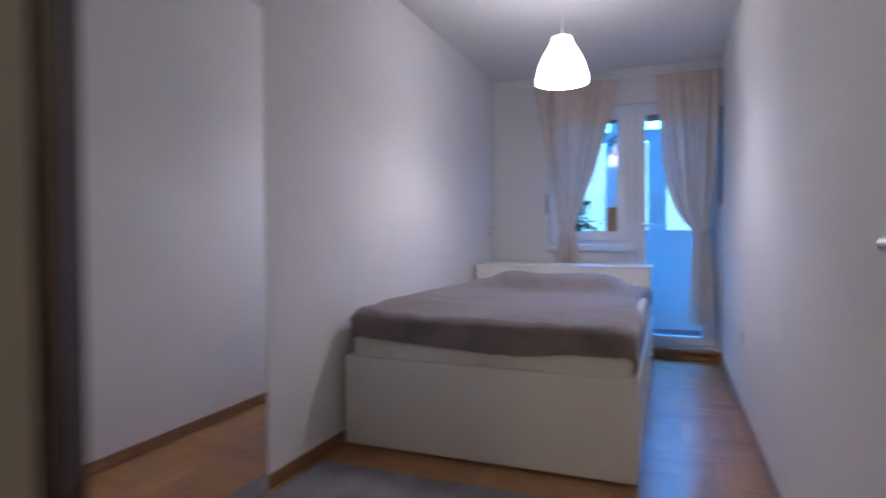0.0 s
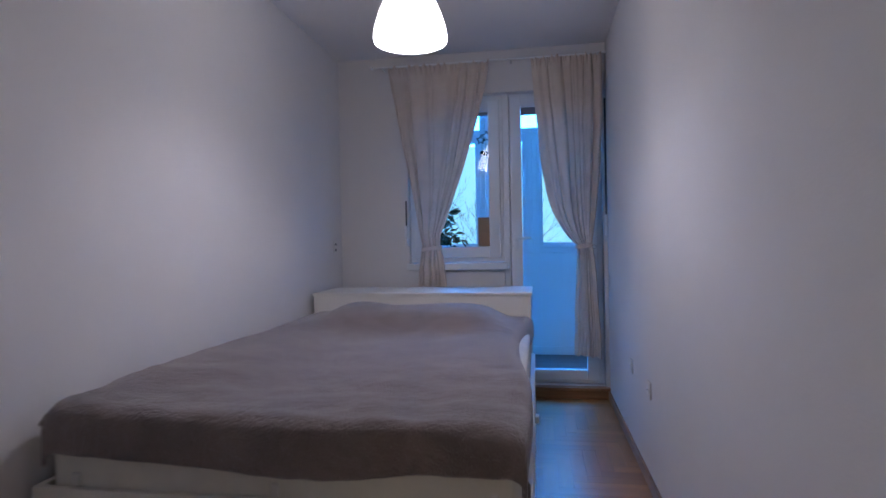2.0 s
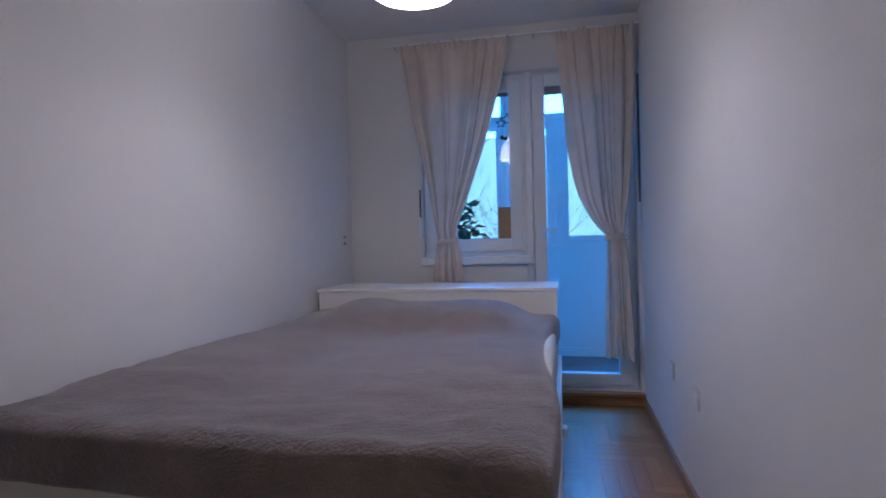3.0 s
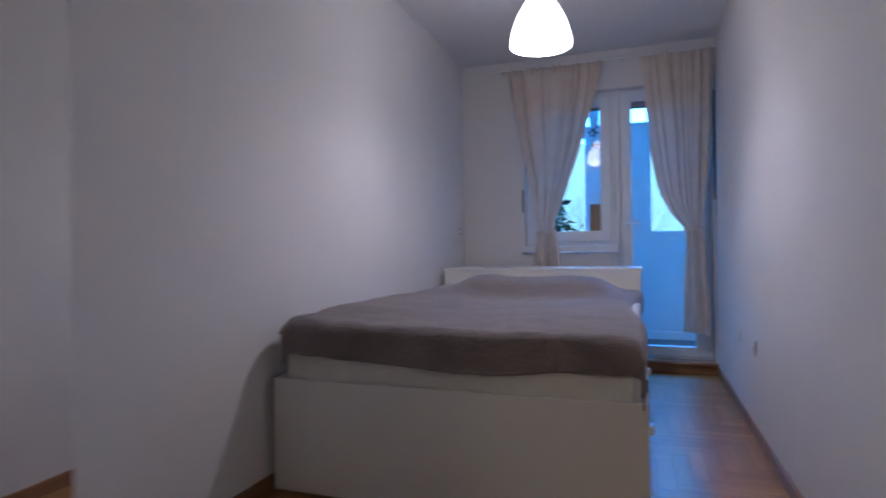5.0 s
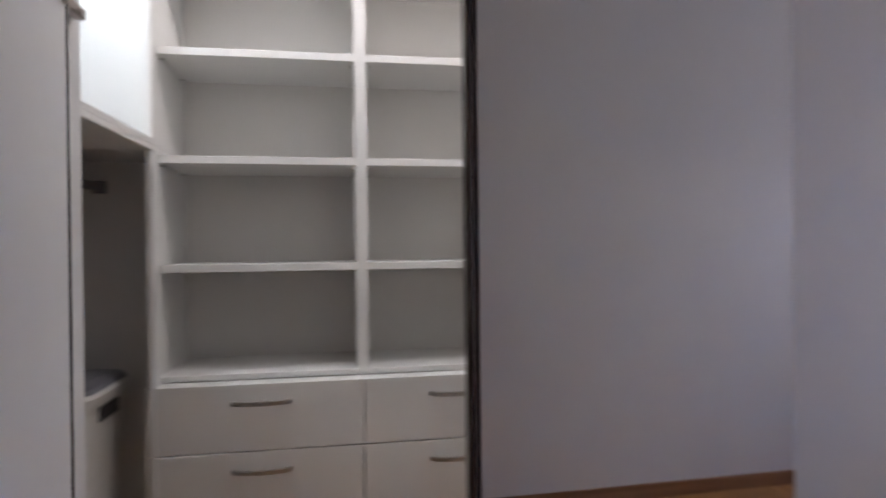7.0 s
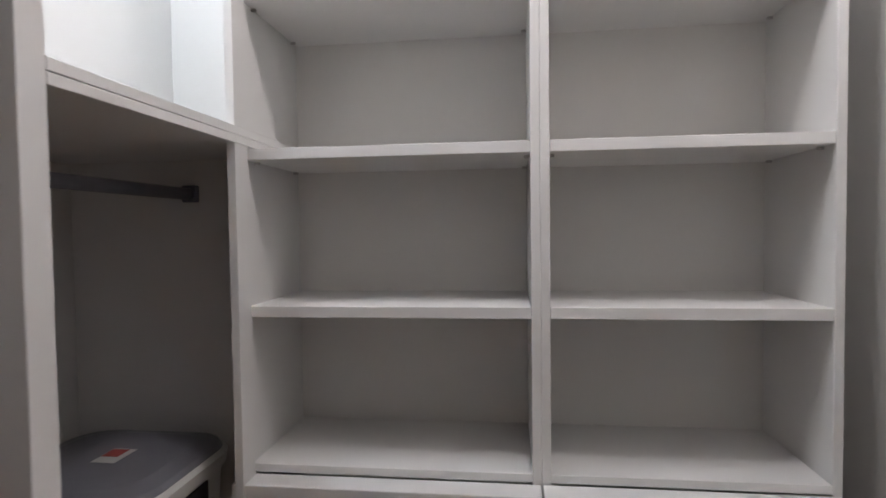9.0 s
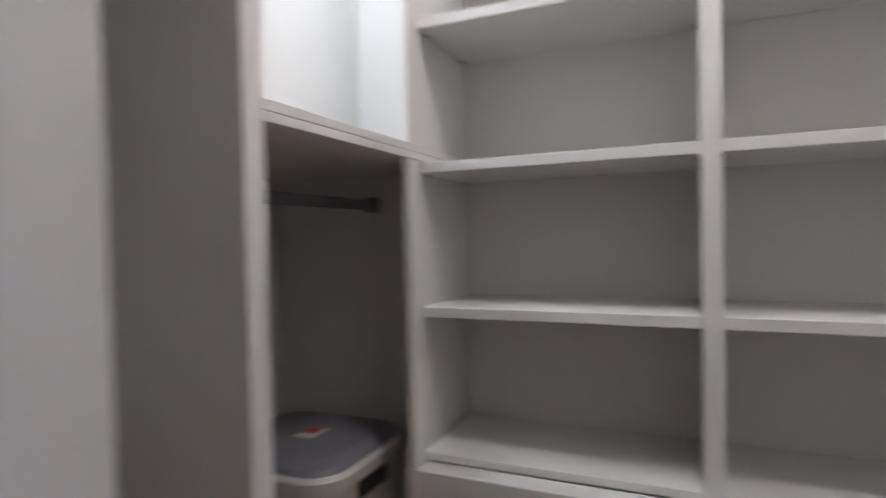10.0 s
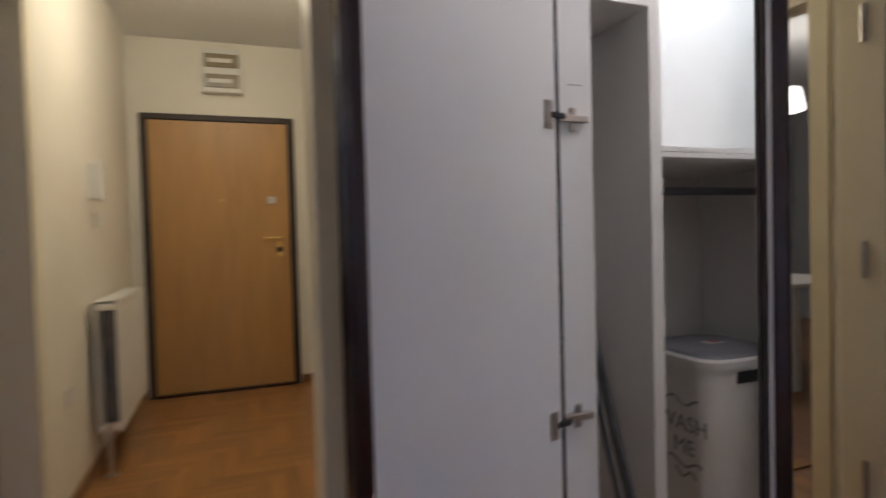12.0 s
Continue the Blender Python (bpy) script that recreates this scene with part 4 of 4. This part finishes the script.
lathe(bm, [(0.016, 0.012), (0.03, 0.008), (0.032, 0.0)], 20, (HXR - 0.09, RY1 + 0.03, 0.0))
part("feed_pipe", bm, M_STEEL, rad)
for y in (-2.72, -2.3):
    box("wall_bracket", HXR - 0.032, HXR - 0.0005, y - 0.01, y + 0.01, 0.70, 0.74, M_RAD, rad, 0)

hl = thing("hall_ceiling_light", "round white glass ceiling light of the hall", "lamp")
bm = bmesh.new()
lathe(bm, [(0.0, -0.09), (0.09, -0.08), (0.14, -0.045), (0.15, 0.0)], 36, (-0.05, -1.9, HCEIL - 0.002))
g = part("glass_bowl", bm, M_BULB, hl, "", True)
g.visible_shadow = False

fr2 = structure(thing("door_frame_2", "frame", "door frame"), "cream painted frame of the dining room doorway", "door frame")
box("jamb", HXR - 0.012, HXR + 0.132, -1.42, -1.341, 0, 2.05, M_JAMB, fr2, 0.004, 2)
box("jamb", HXR - 0.034, HXR + 0.132, -0.459, -0.38, 0, 2.05, M_JAMB, fr2, 0.004, 2)

# ---- dining room seen in the mirror ----
dl = thing("dining_pendant", "lit white drum pendant lamp over the table", "lamp")
bm = bmesh.new()
lathe(bm, [(0.0, 0.16), (0.17, 0.16), (0.20, 0.0), (0.0, 0.0)], 40, (2.3, -2.05, 2.03))
g = part("shade", bm, M_DINSHADE, dl, "", True)
g.visible_shadow = False
bm = bmesh.new()
rod(bm, (2.3, -2.05, 2.19), (2.3, -2.05, HCEIL), 0.004, 8)
part("cord", bm, M_BLACK, dl)
tb = thing("dining_table", "small grey dining table", "table")
box("tabletop", 1.9, 2.7, -2.6, -1.6, 0.72, 0.75, M_LACQ, tb, 0.004)
for x in (1.95, 2.65):
    for y in (-2.55, -1.65):
        box("leg", x - 0.025, x + 0.025, y - 0.025, y + 0.025, 0, 0.72, M_LACQ, tb, 0.003)
ch = thing("dining_chair", "black dining chair with thin metal legs", "chair")
box("seat", 1.40, 1.82, -2.0, -1.58, 0.44, 0.48, M_BLACK, ch, 0.015, 3)
box("backrest", 1.36, 1.40, -2.0, -1.58, 0.50, 0.92, M_BLACK, ch, 0.012, 3)
for x in (1.42, 1.79):
    for y in (-1.97, -1.61):
        bm = bmesh.new()
        rod(bm, (x, y, 0), (x, y, 0.44), 0.010, 10)
        part("leg", bm, M_STEEL, ch)
for y in (-1.93, -1.65):
    bm = bmesh.new()
    rod(bm, (1.40, y, 0.46), (1.375, y, 0.55), 0.009, 10)
    part("back_post", bm, M_STEEL, ch)

# ---- glazed balcony and distance ----
LY0, LY1 = YF + 0.28, 6.45
structure(box("balcony_floor", -2.2, 1.4, LY0, LY1 + 0.1, -0.1, 0.045, M_TILE, bevel=0), "balcony floor slab", "floor")
structure(box("balcony_ceiling", -2.2, 1.4, LY0, LY1 + 0.2, 2.62, 2.72, M_CEIL, bevel=0), "white balcony ceiling", "ceiling")
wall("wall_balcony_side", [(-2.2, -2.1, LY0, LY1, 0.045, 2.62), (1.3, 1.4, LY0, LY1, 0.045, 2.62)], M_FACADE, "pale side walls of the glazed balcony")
glz = structure(thing("window_2", "balcony glazing", "window"), "white plastic balcony glazing over solid panels", "window")
XS = (-2.1, -1.35, -0.571, -0.118, 0.62, 1.3)
for a, b in zip(XS, XS[1:]):
    box("parapet_panel", a + 0.0002, b - 0.0002, LY1 + 0.01, LY1 + 0.05, 0.1285, 1.0295, M_PVC, glz, 0.0005)
    ring("glazing_frame", a + 0.0002, b - 0.0002, 1.03, 2.195, 0.055, LY1, LY1 + 0.06, M_PVC, glz)
    ring("sash_frame", a + 0.045, b - 0.045, 1.085, 2.17, 0.05, LY1 - 0.012, LY1 + 0.05, M_PVC, glz)
    pane(a + 0.09, b - 0.09, 1.13, 2.125, LY1 + 0.025, glz)
for a, b in ((-2.1, -0.571), (-0.571, 0.62), (0.62, 1.3)):
    ring("top_light_frame", a + 0.0002, b - 0.0002, 2.1955, 2.60, 0.05, LY1, LY1 + 0.06, M_PVC, glz)
    pane(a + 0.045, b - 0.045, 2.24, 2.555, LY1 + 0.025, glz)
box("bottom_rail", -2.1, 1.3, LY1, LY1 + 0.06, 0.046, 0.128, M_PVC, glz, 0.003)
for i in range(8):
    for j in range(3):
        a, b = -2.0 + i * 0.40, LY0 + 0.02 + j * 0.345
        structure(box("balcony_tile", a, a + 0.394, b, b + 0.339, 0.0451, 0.053, M_TILE, bevel=0.002))

pot = thing("potted_plant", "dark green leafy plant in a pot on the balcony", "plant", place=(-1.08, 6.05, 0.053))
bm = bmesh.new()
lathe(bm, [(0.0, 0.0), (0.10, 0.0), (0.14, 0.24), (0.15, 0.25), (0.13, 0.25), (0.12, 0.22), (0.0, 0.22)], 28)
part("pot", bm, M_CARD, pot)
bm = bmesh.new()
rod(bm, (0, 0, 0.2), (0.02, 0.0, 1.0), 0.012, 8)
part("stem", bm, M_BARK, pot)
rng = random.Random(4)
bm = bmesh.new()
for k in range(170):
    a, e, d = rng.uniform(0, 6.28), rng.uniform(-0.3, 1.3), rng.uniform(0.08, 0.30)
    c = Vector((0.05 + d * math.cos(a) * math.cos(e), d * math.sin(a) * math.cos(e), 1.10 + d * math.sin(e) * 1.1))
    q = Euler((rng.uniform(-1, 1), rng.uniform(-1, 1), a)).to_matrix()
    L, W = rng.uniform(0.07, 0.12), rng.uniform(0.018, 0.032)
    vs = [bm.verts.new(c + q @ Vector(p)) for p in ((0, 0, 0), (L * 0.4, W, 0.008), (L, 0, -0.01), (L * 0.4, -W, 0.008))]
    bm.faces.new(vs)
part("leaves", bm, M_GREEN, pot, "dark green leaves")

star = thing("star_mobile", "dark metal star ornament hanging at the window", "ornament")
bm = bmesh.new()
for c, r in (((-0.455, 1.965), 0.045), ((-0.50, 1.94), 0.035)):
    pts = [(c[0] + (r if i % 2 == 0 else r * 0.45) * math.sin(i * math.pi / 5), c[1] + (r if i % 2 == 0 else r * 0.45) * math.cos(i * math.pi / 5)) for i in range(10)]
    for p, q in zip(pts, pts[1:] + pts[:1]):
        rod(bm, (p[0], YF + 0.19, p[1]), (q[0], YF + 0.19, q[1]), 0.004, 6)
part("star_wire", bm, M_BLACK, star)
for x, z in ((-0.49, 1.84), (-0.46, 1.83)):
    bm = bmesh.new()
    bmesh.ops.create_uvsphere(bm, u_segments=14, v_segments=8, radius=0.018, matrix=Matrix.Translation((x, YF + 0.19, z)))
    rod(bm, (x, YF + 0.19, z), (x, YF + 0.19, 1.92), 0.0015, 6)
    part("bauble", bm, M_BLACK, star, "", True)
bm = bmesh.new()
rod(bm, (-0.47, YF + 0.19, 2.0), (-0.47, YF + 0.19, 2.25), 0.0012, 6)
part("thread", bm, M_BLACK, star)
cb = thing("cardboard_sheet", "brown cardboard piece standing against the window glass", "cardboard")
box("sheet", -0.520, -0.430, FY0 + 0.030, FY0 + 0.034, OZS + 0.176, 1.335, M_CARD, cb, 0)

structure(box("ground", -600, 600, 7.2, 900, -9.1, -9.0, M_GROUND, bevel=0), "dark ground outside far below", "ground")
nb = thing("apartment_building", "pale apartment block across the yard", "building")
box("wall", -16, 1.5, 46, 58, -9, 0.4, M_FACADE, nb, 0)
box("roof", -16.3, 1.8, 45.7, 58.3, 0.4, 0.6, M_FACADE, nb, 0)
for i in range(8):
    for j in range(3):
        w = box("window", -15.2 + i * 2.1, -14.0 + i * 2.1, 45.95, 46.05, -8.0 + j * 3.0, -6.5 + j * 3.0, M_GREYMETAL, nb, 0)


def tree(x, y, s):
    t = thing("bare_tree", "bare dark winter tree outside", "tree", "trees outside", (x, y, -9.0))
    bm = bmesh.new()
    bmesh.ops.create_cone(bm, cap_ends=True, segments=10, radius1=0.16 * s, radius2=0.05 * s, depth=7 * s, matrix=Matrix.Translation((0, 0, 3.5 * s)))
    part("trunk", bm, M_BARK, t)
    bm = bmesh.new()
    rg = random.Random(int(x * 10) + 7)

    def limb(p, d, length, r, depth):
        q = p + d * length
        rr = (q - p).to_track_quat("Z", "Y").to_matrix().to_4x4()
        bmesh.ops.create_cone(bm, cap_ends=False, segments=5, radius1=r, radius2=r * 0.6, depth=length, matrix=Matrix.Translation((p + q) / 2) @ rr)
        if depth:
            for _ in range(3):
                nd = (d + Vector((rg.uniform(-0.7, 0.7), rg.uniform(-0.7, 0.7), rg.uniform(-0.1, 0.6)))).normalized()
                limb(p + (q - p) * rg.uniform(0.5, 1.0), nd, length * rg.uniform(0.55, 0.85), r * 0.6, depth - 1)

    for k in range(7):
        a = k * 0.9
        limb(Vector((0, 0, (3.0 + k * 0.6) * s)), Vector((math.cos(a), math.sin(a), 0.9)).normalized(), 2.4 * s, 0.022 * s, 5)
    part("limbs", bm, M_BARK, t, "thin bare branches")


tree(-4.6, 19.0, 1.5)
bm = bmesh.new()
bm_box(bm, -200, 200, 180, 180.5, -9, 120)
structure(link("backdrop", bm, M_SKYCARD), "blue dusk sky in the distance", "backdrop")

# ---- parquet ----
PL, PW, GAP = 0.35, 0.07, 0.0002


def plank_mesh(name, lx, ly, material):
    bm = bmesh.new()
    bm_box(bm, -lx / 2 + GAP, lx / 2 - GAP, -ly / 2 + GAP, ly / 2 - GAP, -0.012, 0.0, 0)
    top = [e for e in bm.edges if all(abs(v.co.z) < 1e-6 for v in e.verts)]
    bmesh.ops.bevel(bm, geom=top, offset=0.0004, segments=1, affect="EDGES")
    me = bpy.data.meshes.new(name)
    bm.to_mesh(me)
    bm.free()
    me.materials.append(material)
    return me


def herringbone(x0, x1, y0, y1):
    """Places of axis-parallel herringbone strips: (x, y, turned)."""
    out = []
    k = round(PL / PW)
    nx, ny = int((x1 - x0) / PW) + 2 * k, int((y1 - y0) / PW) + 2 * k
    for i in range(-nx, nx):
        for j in range(-ny, ny):
            if (i - j) % (2 * k) == 0:
                out.append((x0 + i * PW + PL / 2, y0 + j * PW + PW / 2, 0))
            if (i - j) % (2 * k) == 2 * k - 1:
                out.append((x0 + i * PW + PW / 2 , y0 + j * PW + PW - PL / 2 + PL - PW, 1))
    return [(x, y, r) for x, y, r in out if x0 < x < x1 and y0 < y < y1]


floor_ob = bpy.data.objects["floor"]
MX, MY = plank_mesh("parquet_strip", PL, PW, M_PARQ_X), plank_mesh("parquet_strip_turned", PW, PL, M_PARQ_Y)
rest = {0: [], 1: []}
count = 0
for x, y, turned in herringbone(-2.45, 0.80, -3.85, 5.32):
    near = (y > 1.4 and x > -0.35 and y < 4.6) or (-3.4 < y < -1.6 and -0.8 < x < 0.45)
    if near and count < 300:
        ob = new("parquet_strip", MY if turned else MX)
        ob.parent = floor_ob
        ob.location = (x, y, 0)
        count += 1
    else:
        rest[turned].append((x, y))
for turned, places in rest.items():
    verts, faces = [], []
    hx, hy = ((PW, PL) if turned else (PL, PW))
    hx, hy = hx / 2 - GAP, hy / 2 - GAP
    for x, y in places:
        n0 = len(verts)
        verts += [(x - hx, y - hy, -0.012), (x + hx, y - hy, -0.012), (x + hx, y + hy, -0.012), (x - hx, y + hy, -0.012),
                  (x - hx, y - hy, 0), (x + hx, y - hy, 0), (x + hx, y + hy, 0), (x - hx, y + hy, 0)]
        faces += [(n0 + 4, n0 + 5, n0 + 6, n0 + 7), (n0, n0 + 1, n0 + 5, n0 + 4), (n0 + 1, n0 + 2, n0 + 6, n0 + 5), (n0 + 2, n0 + 3, n0 + 7, n0 + 6), (n0 + 3, n0, n0 + 4, n0 + 7)]
    me = bpy.data.meshes.new("parquet_field")
    me.from_pydata(verts, [], faces)
    me.materials.append(M_PARQ_Y if turned else M_PARQ_X)
    ob = new("parquet_field", me)
    ob.parent = floor_ob
    tagged(ob, kind="stuff")
